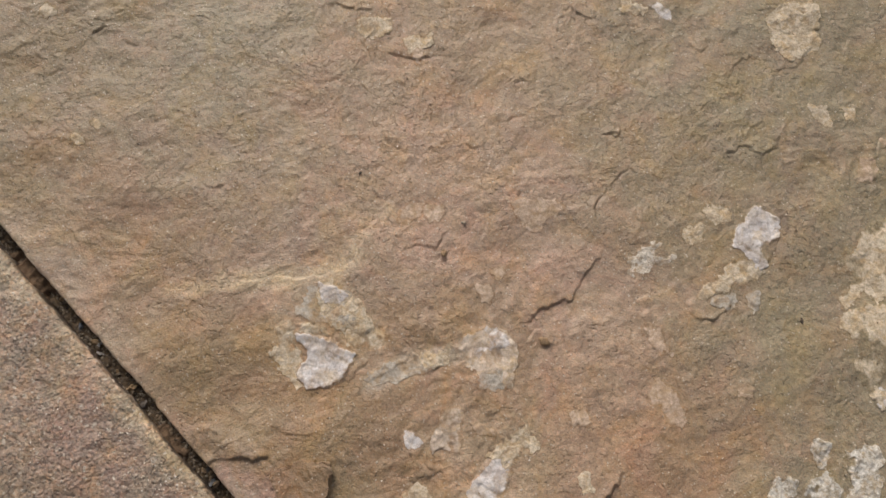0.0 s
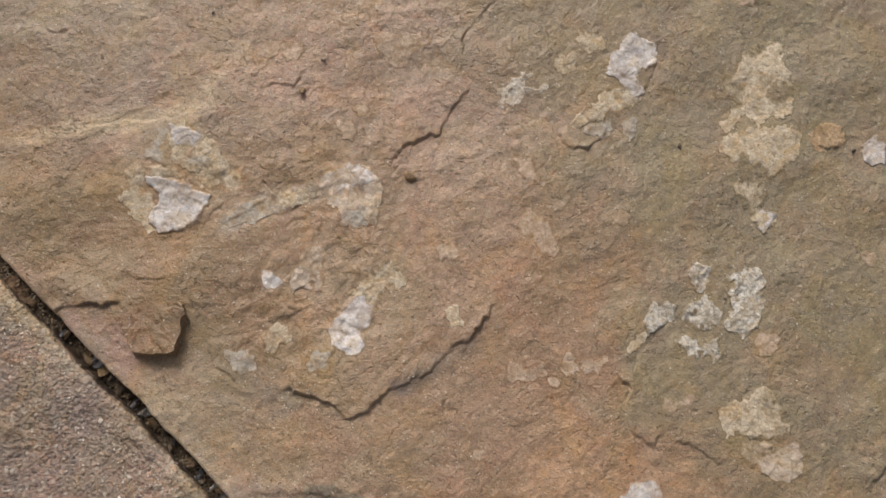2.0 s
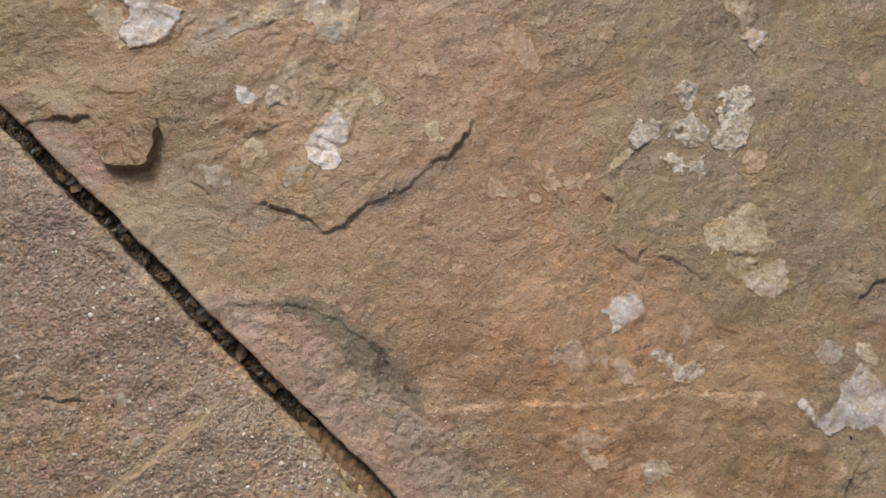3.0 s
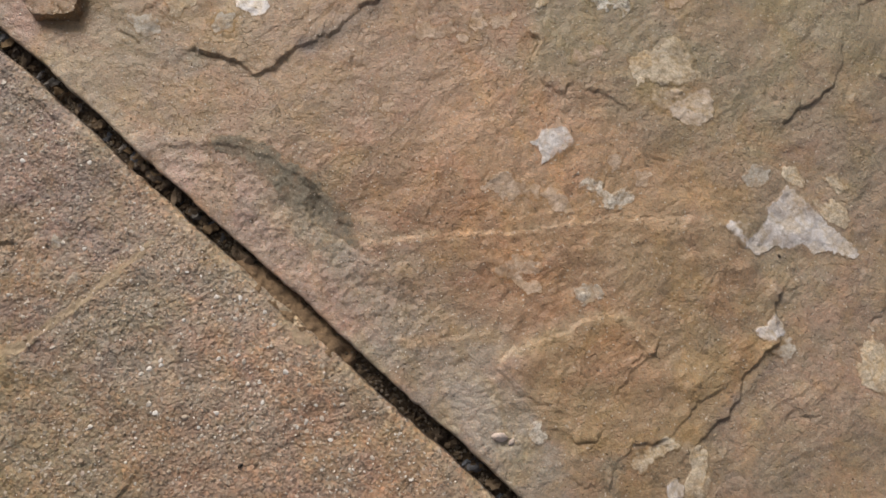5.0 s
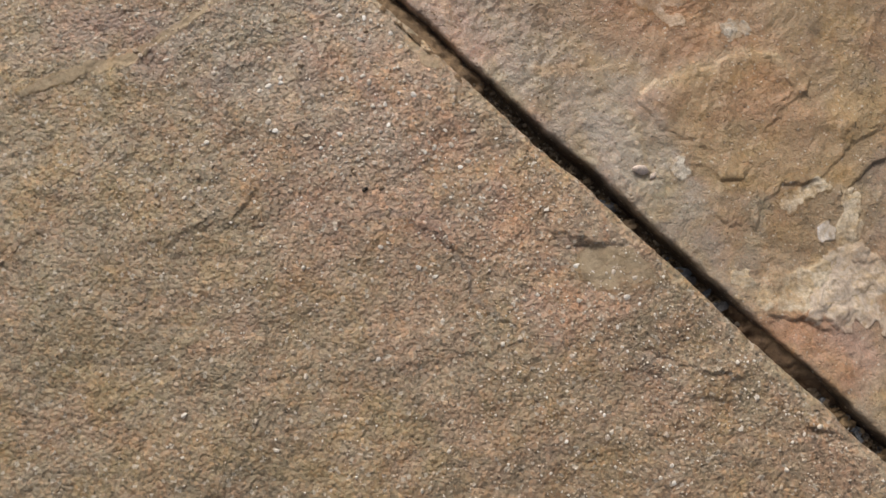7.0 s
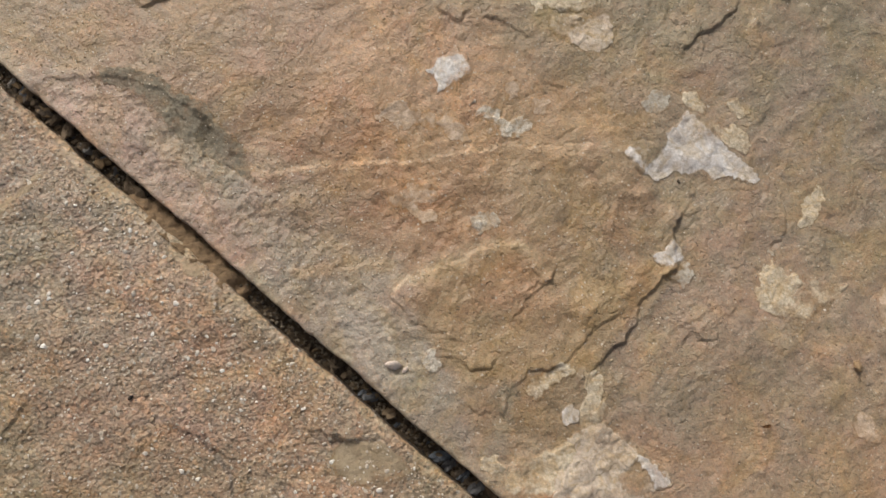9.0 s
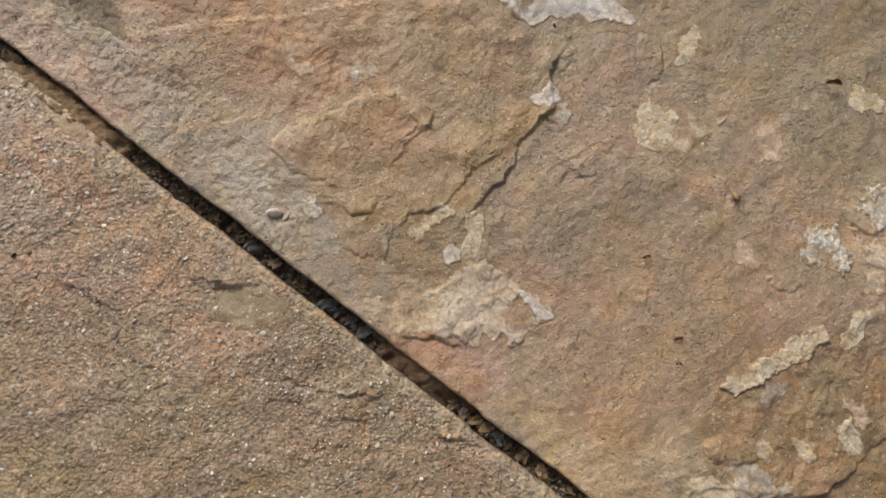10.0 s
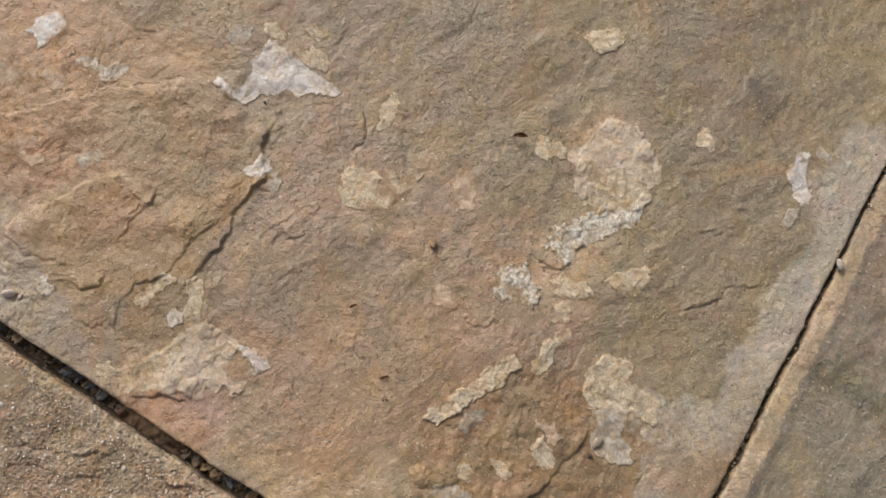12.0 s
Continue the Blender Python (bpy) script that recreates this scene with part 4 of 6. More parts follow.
ledge([(0.479, -0.049), (0.515, -0.073)], 2.55, 18, 1.46)
ledge([(0.389, -0.008), (0.409, -0.017), (0.435, -0.030)], 3.06, 15, 2.27)
ledge([(0.639, -0.089), (0.679, -0.103), (0.709, -0.109), (0.737, -0.111), (0.759, -0.119), (0.778, -0.131)], 2.4, 20, 1.6)
ledge([(0.393, -0.011), (0.416, -0.020), (0.432, -0.031)], 2.4, 14, 2)
ledge([(0.609, -0.026), (0.633, -0.034), (0.657, -0.050)], 2, 16, 1.2)
ledge([(0.847, -0.177), (0.848, -0.206), (0.864, -0.232)], 2.2, 20, 1.4)
ledge([(0.480, -0.029), (0.525, -0.056), (0.560, -0.068), (0.582, -0.082)], 2.4, 22, 1.4)
ledge([(1.048, -0.018), (1.089, -0.018), (1.134, -0.021)], 2.2, 20, 0.8)
ledge([(1.047, -0.116), (1.073, -0.129), (1.095, -0.152)], 2.4, 18, 1.4)
tone = coarse.tone
tone(1.46, -0.04, 52, 'greyb')
tone(1.36, -0.08, 69, 'greyb')
tone(1.23, -0.02, 46, 'greyb')
tone(1.16, -0.02, 41, 'greyb')
tone(1.12, -0.09, 61, 'ochreb')
tone(1.18, -0.02, 39, 'greyb')
tone(1.09, -0.09, 54, 'ochreb')
tone(1.01, -0.10, 39, 'ochreb')
tone(1.01, -0.03, 41, 'ochreb')
tone(1.13, -0.03, 51, 'ochreb')
tone(1.04, -0.07, 51, 'roseb')
tone(1.01, -0.15, 42, 'oliveb')
tone(0.92, -0.07, 51, 'greyb')
tone(0.93, -0.21, 69, 'oliveb')
tone(0.85, -0.14, 60, 'ochreb')
tone(0.78, -0.05, 56, 'roseb')
tone(0.68, -0.04, 37, 'roseb')
tone(0.82, -0.20, 56, 'oliveb')
tone(0.75, -0.13, 46, 'ochreb')
tone(0.96, -0.24, 64, 'oliveb')
tone(0.91, -0.11, 51, 'greyb')
tone(0.81, -0.13, 56, 'roseb')
tone(0.87, -0.30, 85, 'oliveb')
tone(0.78, -0.25, 77, 'ochreb')
tone(0.66, -0.19, 77, 'oliveb')
tone(0.77, -0.34, 85, 'oliveb')
tone(0.62, -0.09, 51, 'oliveb')
tone(0.53, -0.12, 64, 'ochreb')
tone(0.63, -0.04, 26, 'ochreb')
tone(0.56, -0.05, 78, 'oliveb')
tone(0.74, -0.05, 56, 'oliveb')
tone(0.63, -0.16, 70, 'oliveb')
tone(0.64, -0.07, 64, 'ochreb')
tone(0.55, -0.15, 98, 'ochreb')
tone(0.42, -0.09, 74, 'ochreb')
tone(0.52, -0.04, 44, 'oliveb')
streak = coarse.streak
streak([(1.007, -0.195), (0.990, -0.175), (0.983, -0.146), (0.975, -0.103), (0.968, -0.060), (0.967, -0.041)], 4.2, 'tan', 2.4)
streak([(0.874, -0.004), (0.846, -0.004), (0.809, -0.004)], 3.7, 'tan', 2.5)
# shade of the crack ledges, painted along them as thin dark pigment
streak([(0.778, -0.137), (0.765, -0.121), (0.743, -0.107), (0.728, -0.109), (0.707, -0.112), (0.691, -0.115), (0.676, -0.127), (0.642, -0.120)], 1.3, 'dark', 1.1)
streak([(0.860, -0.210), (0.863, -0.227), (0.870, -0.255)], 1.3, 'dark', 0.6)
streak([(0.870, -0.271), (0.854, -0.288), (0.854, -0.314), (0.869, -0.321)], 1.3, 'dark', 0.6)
streak([(0.808, -0.112), (0.801, -0.088)], 14.8, 'greyb', 1)
# more crack shade put into the pigment, along another ledge
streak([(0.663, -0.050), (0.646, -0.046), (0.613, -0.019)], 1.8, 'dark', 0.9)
streak([(0.559, -0.076), (0.527, -0.061)], 6.0, 'greyb', 1.2)
coarse.area([(1.104, -0.157), (1.057, -0.125), (1.004, -0.124), (0.985, -0.155), (1.044, -0.210)], 14, "redb", 0.5)
coarse.area([(1.404, -0.018), (1.266, 0.002), (1.216, 0.009), (1.051, 0.005), (0.980, -0.005), (0.983, -0.081), (1.070, -0.125), (1.185, -0.146), (1.347, -0.129)], 16, "mauve", 0.85)
coarse.area([(0.943, -0.045), (0.870, -0.033), (0.811, -0.045), (0.660, -0.030), (0.586, -0.037), (0.608, -0.078), (0.704, -0.098), (0.796, -0.125), (0.875, -0.104)], 30, 'roseb', 0.45)
coarse.area([(1.036, -0.245), (0.933, -0.198), (0.836, -0.195), (0.749, -0.237), (0.716, -0.302), (0.850, -0.421)], 40, 'oliveb', 0.6)
coarse.area([(0.868, -0.107), (0.842, -0.069), (0.778, -0.058), (0.768, -0.096), (0.821, -0.132)], 10, 'greyb', 0.5)
coarse.area([(0.777, -0.153), (0.734, -0.114), (0.685, -0.130), (0.653, -0.132), (0.670, -0.173), (0.742, -0.217)], 8, 'oliveb', 0.8)
coarse.area([(0.661, -0.061), (0.627, -0.051), (0.586, -0.058), (0.596, -0.103), (0.647, -0.111)], 10, 'roseb', 0.6)
coarse.area([(0.649, -0.053), (0.593, -0.007), (0.567, -0.010), (0.588, -0.047), (0.633, -0.066)], 6, 'oliveb', 0.9)
coarse.area([(0.627, -0.090), (0.544, -0.041), (0.487, -0.037), (0.470, -0.093), (0.573, -0.160)], 14, 'redb', 0.15)
coarse.area([(1.052, -0.171), (0.982, -0.118), (0.913, -0.115), (0.939, -0.162), (1.014, -0.196)], 14, 'mauve', 0.4)
coarse.area([(0.769, -0.179), (0.725, -0.139), (0.673, -0.159), (0.690, -0.216), (0.749, -0.226)], 14, 'ochreb', 0.6)
coarse.area([(1.593, -0.016), (1.494, -0.009), (1.410, -0.014), (1.313, -0.018), (1.242, -0.030), (1.382, -0.171)], 18, 'redb', 0.45)
coarse.band(coarse.V + 0.0062, 0.014, "tan", 1.8)
near = coarse.V > np.interp(coarse.U, (0.2, 0.8, 0.9, 1.25, 1.6), (-0.20, -0.49, -0.49, -0.18, -0.12))
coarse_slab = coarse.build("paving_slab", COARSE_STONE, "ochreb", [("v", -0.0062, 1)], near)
tagged(coarse_slab, "coarse gritty brown sandstone paving slab with quartz grains", "paving slab", "paving slabs")

# ---- the grey slab across the narrow joint ----
grey = Slab((-0.18, -0.0012), (0.03, 0.86), (False, True), (False, False), 0.0018, 67)
grey.relief(1.3, [(22, 1.1), (14, 0.7), (6, 0.4), (3.6, 0.3)])
grey.cracks(40, ((-0.17, -0.025), (0.1, 0.8)), 6)
grey.z += -0.0012 * ease(-0.02, 0.0, grey.U)
grey.tone(-0.12, 0.45, 150, "slate")
grey.tone(-0.05, 0.49, 45, "dark", 0.3)
grey.tone(-0.09, 0.52, 50, "umber", 0.6)
grey.tone(-0.06, 0.38, 60, "oliveg")
grey.streak([(-0.027, 0.379), (-0.057, 0.382), (-0.078, 0.383), (-0.115, 0.395)], 8, "moss", 2.2)
grey.tone(-0.05, 0.60, 60, "rose", 0.6)
grey.tone(-0.10, 0.30, 120, "slate")
tan = 12.0 * ease(0.0185, 0.0150, -grey.U + 0.0018 * vnoise(grey.U, grey.V, 0.02, 95) + 0.0012 * vnoise(grey.U, grey.V, 0.007, 96))
grey.colour += tan[..., None] * PIGMENT["tan"]
grey.weight += tan
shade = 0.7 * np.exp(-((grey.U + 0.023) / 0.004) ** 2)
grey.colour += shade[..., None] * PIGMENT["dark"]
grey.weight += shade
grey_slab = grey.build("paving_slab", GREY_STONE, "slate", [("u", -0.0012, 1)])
tagged(grey_slab, "grey sandstone paving slab with a tan worn edge", "paving slab", "paving slabs")


# ---- the bodies of the slabs, out to their unseen edges ----
def slab_body(owner, us, vs, mat, pigment):
    """The block below a slab's face."""
    u, v = np.linspace(*us, 60), np.linspace(*vs, 40)
    u, v = np.r_[us[0], u, us[1]], np.r_[vs[0], v, vs[1]]
    V, U = np.meshgrid(v, u)
    rim = np.zeros(U.shape, bool)
    rim[[0, -1], :] = True
    rim[:, [0, -1]] = True
    z = np.where(rim, -0.05, -0.010 + 0.0015 * vnoise(U, V, 0.08, 610))
    x, y = xy(U, V)
    colour = np.broadcast_to(PIGMENT[pigment], (*U.shape, 3))
    part("slab_body", grid_mesh("slab_body", x, y, z, mat, colour=colour), owner)


slab_body(fine_slab, (0.006, 1.95), (0.011, 1.02), FINE_STONE, "ochre")
slab_body(coarse_slab, (0.02, 1.95), (-0.62, -0.011), COARSE_STONE, "ochreb")
slab_body(grey_slab, (-0.45, -0.006), (-0.02, 1.02), GREY_STONE, "slate")

# ---- mineral crusts and veins on the slabs ----
KINDS = {  # name, label, crinkle in mm, lump size in m, gaps
    "quartz": ("quartz_patch", "milky white quartz patch", 0.5, 0.008, 0.45),
    "plate": ("stone_plate", "cream flaky stone plate", 1.2, 0.006, 0.5),
    "crust": ("mineral_crust", "cream flaky mineral crust", 0.8, 0.005, 0.75),
    "grey": ("mineral_crust", "grey mineral crust", 0.6, 0.006, 0.8),
    "crumb": ("mineral_crust", "crumbly pale grey crust", 1.1, 0.004, 1.1),
    "pink": ("stone_flake", "pale pinkish stone flake", 0.4, 0.006, 0.9),
    "speck": ("mineral_crust", "broken white mineral specks", 0.9, 0.004, 1.2),
    "rust": ("stone_lump", "rusty yellow sandstone lump", 1.0, 0.007, 0.5),
    "lichen": ("lichen_smear", "dark grey speckled lichen smear", 0.4, 0.004, 0.9),
    "clay": ("clay_smear", "smooth yellow clay smear", 0.3, 0.010, 0.4),
}
patch_count = 0


def crust(slab, owner, kind, thick, low, high, wide, inner, crisp):
    """A crust over the span from low to high; inner gives how far places lie inside its outline, in metres."""
    global patch_count
    patch_count += 1
    name, label, crinkle, lump, gaps = KINDS[kind]
    us, vs = np.arange(low[0], high[0], 0.0010), np.arange(low[1], high[1], 0.0010)
    V, U = np.meshgrid(vs, us)
    seed = 200 + patch_count * 7
    bend = 0.6 if crisp else 1.0
    wu = U + bend * (0.0018 * vnoise(U, V, 0.008, seed) + 0.0009 * vnoise(U, V, 0.003, seed + 1))
    wv = V + bend * (0.0018 * vnoise(U, V, 0.008, seed + 2) + 0.0009 * vnoise(U, V, 0.003, seed + 3))
    f = np.minimum(inner(wu, wv), 0.006)
    eaten = gaps * min(0.8 * wide, 0.008) * (0.45 * vnoise(U, V, max(0.006, wide * 0.9), seed + 4) + 0.35 * vnoise(U, V, 0.0035, seed + 5))
    f = f + eaten + 0.0009 * vnoise(U, V, 0.0022, seed + 10)
    fade = 0.0012 + 0.0075 * ease(-0.05, 0.65, vnoise(U, V, 0.026, seed + 11)) * min(1.0, wide / 0.012)
    body = ease(-0.0004, 1.0, f / fade)
    rough = vnoise(U, V, lump, seed + 6) + 0.6 * vnoise(U, V, lump * 0.5, seed + 7)
    layers = 1.8 * vnoise(U, V, lump * 2.6, seed + 8) + 0.5 * vnoise(U, V, lump, seed + 9)
    flake = np.floor(layers) + ease(0.90, 1.0, layers - np.floor(layers))
    z = slab.height(U, V) + (np.maximum(thick * 0.38 * body + body * crinkle * (0.30 * rough + 0.9 * flake), 0.3 * body) - 1.6 * np.clip(-f / 0.0012, 0, 1)) / 1000
    x, y = xy(U, V)
    core = np.clip(f / np.minimum(1.6 * fade, 0.6 * wide), 0, 1) * 0.72 + 0.25 * ease(-0.5, 0.8, flake)
    i = np.clip(np.searchsorted(slab.u, U), 0, len(slab.u) - 1)
    j = np.clip(np.searchsorted(slab.v, V), 0, len(slab.v) - 1)
    inside = (f > -0.0015) & (V * np.sign(slab.v[-1] + slab.v[0]) > 0.0078)
    mesh = grid_mesh(name, x, y, z, MINERAL[kind], inside, slab.pigment[i, j], core=core)
    if len(mesh.polygons):
        part(name, mesh, owner, label)


def smear(slab, owner, kind, thick, strokes):
    """A crust along a line of (u, v, half width in millimetres)."""
    s = np.array(strokes)
    s[:, 2] *= (1.4 if kind in ("crumb", "speck") else 1.32) / 1000
    if len(s) == 1:
        s = np.array((s[0] - (s[0, 2] * 0.3, 0, 0), s[0] + (s[0, 2] * 0.3, 0, 0)))
    rim = s[:, 2].max() * 1.5 + 0.004

    def inner(wu, wv):
        f = np.full(wu.shape, -1.0)
        for a, b in zip(s[:-1], s[1:]):
            d = b - a
            t = np.clip(((wu - a[0]) * d[0] + (wv - a[1]) * d[1]) / (d[0] ** 2 + d[1] ** 2), 0, 1)
            f = np.maximum(f, a[2] + t * d[2] - np.hypot(wu - a[0] - t * d[0], wv - a[1] - t * d[1]))
        return f

    crust(slab, owner, kind, thick, s[:, :2].min(0) - rim, s[:, :2].max(0) + rim, s[:, 2].mean(), inner, False)


def plate(kind, thick, outline):
    """A crust with a broken outline of straight chips, given by its corners."""
    p = np.array(outline)
    q = np.roll(p, -1, 0)
    area = abs((p[:, 0] * q[:, 1] - q[:, 0] * p[:, 1]).sum()) / 2
    crust(fine, fine_slab, kind, thick, p.min(0) - 0.006, p.max(0) + 0.006, 0.45 * area ** 0.5, lambda wu, wv: inside_of(outline, wu, wv) + 0.0028, True)


def patch(kind, thick, strokes):
    smear(fine, fine_slab, kind, thick, strokes)


plate('quartz', 4.5, [(1.2873, 0.1475), (1.2688, 0.1611), (1.2520, 0.1685), (1.2352, 0.1745), (1.2271, 0.1635), (1.2232, 0.1514), (1.2317, 0.1345), (1.2436, 0.1230), (1.2588, 0.1227), (1.2621, 0.1354), (1.2696, 0.1463)])
plate('crust', 2, [(1.3045, 0.1382), (1.3018, 0.1519), (1.2752, 0.1741), (1.2643, 0.1698), (1.2722, 0.1607), (1.2846, 0.1472), (1.2690, 0.1360), (1.2595, 0.1234), (1.2413, 0.1210), (1.2540, 0.1130), (1.2749, 0.1122), (1.2911, 0.1182), (1.2895, 0.1306)])
plate('quartz', 2.2, [(1.3080, 0.1966), (1.2967, 0.2022), (1.2808, 0.2079), (1.2797, 0.1960), (1.2931, 0.1867)])
plate('grey', 1, [(1.3115, 0.1854), (1.2789, 0.2135), (1.2564, 0.1999), (1.2696, 0.1833), (1.2828, 0.1667), (1.3022, 0.1628)])
plate('crust', 1.6, [(1.2678, 0.1888), (1.2545, 0.2055), (1.2217, 0.2112), (1.2140, 0.2002), (1.2292, 0.1891), (1.2464, 0.1799)])
plate('plate', 2.4, [(1.1699, 0.2504), (1.1698, 0.2692), (1.1615, 0.2878), (1.1476, 0.2968), (1.1265, 0.2947), (1.1143, 0.2783), (1.1117, 0.2603), (1.1264, 0.2447), (1.1395, 0.2503), (1.1548, 0.2429)])
plate('grey', 1.2, [(1.1324, 0.2447), (1.1279, 0.2615), (1.1219, 0.2784), (1.1091, 0.2760), (1.1052, 0.2651), (1.1146, 0.2518), (1.1242, 0.2425)])
plate('crust', 1.2, [(1.1865, 0.2217), (1.1746, 0.2362), (1.1624, 0.2429), (1.1682, 0.2262), (1.1797, 0.2114)])
plate('plate', 2, [(1.1355, 0.2015), (1.1308, 0.2117), (1.1219, 0.2118), (1.1132, 0.2002), (1.1042, 0.1949), (1.0982, 0.1854), (1.1085, 0.1824), (1.1168, 0.1759), (1.1162, 0.1681), (1.1285, 0.1786), (1.1312, 0.1900)])
plate('quartz', 1.4, [(1.1458, 0.1607), (1.1402, 0.1661), (1.1287, 0.1659), (1.1304, 0.1588), (1.1374, 0.1527)])
plate('quartz', 2, [(1.0724, 0.1941), (1.0658, 0.2060), (1.0572, 0.2121), (1.0469, 0.1979), (1.0368, 0.1839), (1.0339, 0.1699), (1.0385, 0.1636), (1.0565, 0.1599), (1.0645, 0.1643), (1.0694, 0.1765)])
plate('crust', 1.4, [(1.0758, 0.2012), (1.0730, 0.2283), (1.0686, 0.2465), (1.0467, 0.2429), (1.0453, 0.2338), (1.0610, 0.2349), (1.0561, 0.2200), (1.0494, 0.2057), (1.0668, 0.2085)])
plate('crust', 0.9, [(1.1073, 0.1204), (1.1051, 0.1359), (1.0934, 0.1402), (1.0889, 0.1344), (1.0964, 0.1240), (1.0894, 0.1207), (1.0931, 0.1138)])
plate('grey', 0.9, [(1.0623, 0.1298), (1.0618, 0.1435), (1.0526, 0.1489), (1.0460, 0.1387), (1.0554, 0.1266)])
plate('pink', 1, [(1.3005, 0.2987), (1.3050, 0.3129), (1.2960, 0.3276), (1.2896, 0.3175), (1.2905, 0.3029), (1.2971, 0.2963)])
plate('pink', 1, [(1.2931, 0.3247), (1.2861, 0.3374), (1.2772, 0.3405), (1.2709, 0.3304), (1.2759, 0.3197), (1.2852, 0.3187)])
plate('pink', 1, [(1.1957, 0.3089), (1.1917, 0.3182), (1.1812, 0.3154), (1.1765, 0.3068), (1.1824, 0.3026)])
plate('pink', 1.2, [(1.1957, 0.3301), (1.1937, 0.3399), (1.1858, 0.3382), (1.1870, 0.3307)])
plate('quartz', 3.2, [(1.0512, 0.5691), (1.0500, 0.5805), (1.0399, 0.5804), (1.0225, 0.5824), (1.0126, 0.5721), (1.0109, 0.5589), (1.0024, 0.5467), (1.0051, 0.5335), (1.0201, 0.5334), (1.0400, 0.5301), (1.0481, 0.5470), (1.0467, 0.5609)])
plate('crust', 2.4, [(1.0201, 0.5334), (1.0054, 0.5340), (0.9976, 0.5336), (1.0064, 0.5080), (1.0123, 0.4927), (1.0229, 0.4743), (1.0312, 0.4622), (1.0325, 0.4768), (1.0256, 0.4996), (1.0287, 0.5167)])
plate('grey', 1.2, [(1.0210, 0.4721), (1.0092, 0.4917), (1.0008, 0.4880), (1.0015, 0.4755), (1.0153, 0.4698)])
plate('grey', 1.2, [(0.9961, 0.5045), (0.9897, 0.5131), (0.9840, 0.5044), (0.9801, 0.4925), (0.9880, 0.4966)])
plate('speck', 1.4, [(1.1026, 0.4400), (1.1062, 0.4525), (1.1026, 0.4683), (1.1000, 0.4775), (1.0919, 0.4666), (1.0863, 0.4560), (1.0868, 0.4394), (1.0987, 0.4357)])
plate('speck', 1.2, [(1.0901, 0.4603), (1.0790, 0.4737), (1.0756, 0.4828), (1.0741, 0.4680), (1.0835, 0.4588)])
plate('crust', 2.2, [(0.9546, 0.6397), (0.9505, 0.6539), (0.9458, 0.6696), (0.9323, 0.6745), (0.9210, 0.6645), (0.9002, 0.6516), (0.8901, 0.6409), (0.8840, 0.6249), (0.8960, 0.6067), (0.8970, 0.5936), (0.9160, 0.5992), (0.9173, 0.5817), (0.9153, 0.5621), (0.9221, 0.5690), (0.9238, 0.5997), (0.9354, 0.6004), (0.9441, 0.5878), (0.9499, 0.5903), (0.9505, 0.6103), (0.9457, 0.6233)])
plate('crust', 2.2, [(0.8960, 0.5495), (0.8747, 0.5407), (0.8738, 0.5301), (0.8592, 0.5251), (0.8431, 0.5180), (0.8303, 0.5170), (0.8280, 0.5327), (0.8341, 0.5343), (0.8419, 0.5305), (0.8494, 0.5422), (0.8565, 0.5545), (0.8512, 0.5712), (0.8509, 0.5950), (0.8565, 0.6093), (0.8642, 0.6177), (0.8855, 0.6024), (0.8988, 0.5815), (0.9118, 0.5576), (0.9055, 0.5496)])
plate('quartz', 2.4, [(0.8464, 0.5224), (0.8399, 0.5325), (0.8306, 0.5362), (0.8282, 0.5264), (0.8311, 0.5162)])
plate('crumb', 2.4, [(0.8517, 0.4293), (0.8558, 0.4433), (0.8462, 0.4490), (0.8379, 0.4411), (0.8385, 0.4277), (0.8457, 0.4244)])
plate('crumb', 3, [(0.8345, 0.4565), (0.8301, 0.4644), (0.8104, 0.4796), (0.8018, 0.4756), (0.7993, 0.4651), (0.7910, 0.4588), (0.7873, 0.4448), (0.7799, 0.4378), (0.7845, 0.4231), (0.7974, 0.4177), (0.8056, 0.4238), (0.8079, 0.4357), (0.8182, 0.4400), (0.8289, 0.4475)])
plate('crumb', 2.4, [(0.8593, 0.3694), (0.8653, 0.3810), (0.8631, 0.3887), (0.8476, 0.3979), (0.8399, 0.3927), (0.8453, 0.3778), (0.8524, 0.3670)])
plate('crumb', 2.6, [(0.8373, 0.3938), (0.8412, 0.4074), (0.8321, 0.4267), (0.8186, 0.4290), (0.8100, 0.4162), (0.8148, 0.4047), (0.8269, 0.3981)])
plate('crumb', 2.6, [(0.8290, 0.3774), (0.8265, 0.3846), (0.8098, 0.3854), (0.8055, 0.3929), (0.8007, 0.4043), (0.7891, 0.3982), (0.7913, 0.3879), (0.8023, 0.3802), (0.8161, 0.3760), (0.8242, 0.3731)])
plate('crust', 0.9, [(0.8517, 0.3662), (0.8502, 0.3458), (0.8551, 0.3391), (0.8549, 0.3598)])
plate('rust', 3.2, [(0.8506, 0.6190), (0.8532, 0.6324), (0.8422, 0.6472), (0.8286, 0.6485), (0.8223, 0.6347), (0.8312, 0.6221), (0.8413, 0.6162)])
plate('pink', 0.8, [(1.0113, 0.3632), (1.0032, 0.3747), (0.9900, 0.3763), (0.9699, 0.3700), (0.9599, 0.3543), (0.9695, 0.3488), (0.9820, 0.3548), (0.9988, 0.3532)])
plate('pink', 0.9, [(0.9405, 0.4204), (0.9424, 0.4312), (0.9339, 0.4341), (0.9328, 0.4241)])
plate('pink', 0.8, [(1.0533, 0.3978), (1.0393, 0.4114), (1.0262, 0.4050), (1.0139, 0.3995), (1.0268, 0.3930), (1.0420, 0.3935)])
plate('crust', 0.8, [(1.0186, 0.7843), (1.0013, 0.7925), (0.9901, 0.7900), (0.9826, 0.7809), (0.9956, 0.7797)])
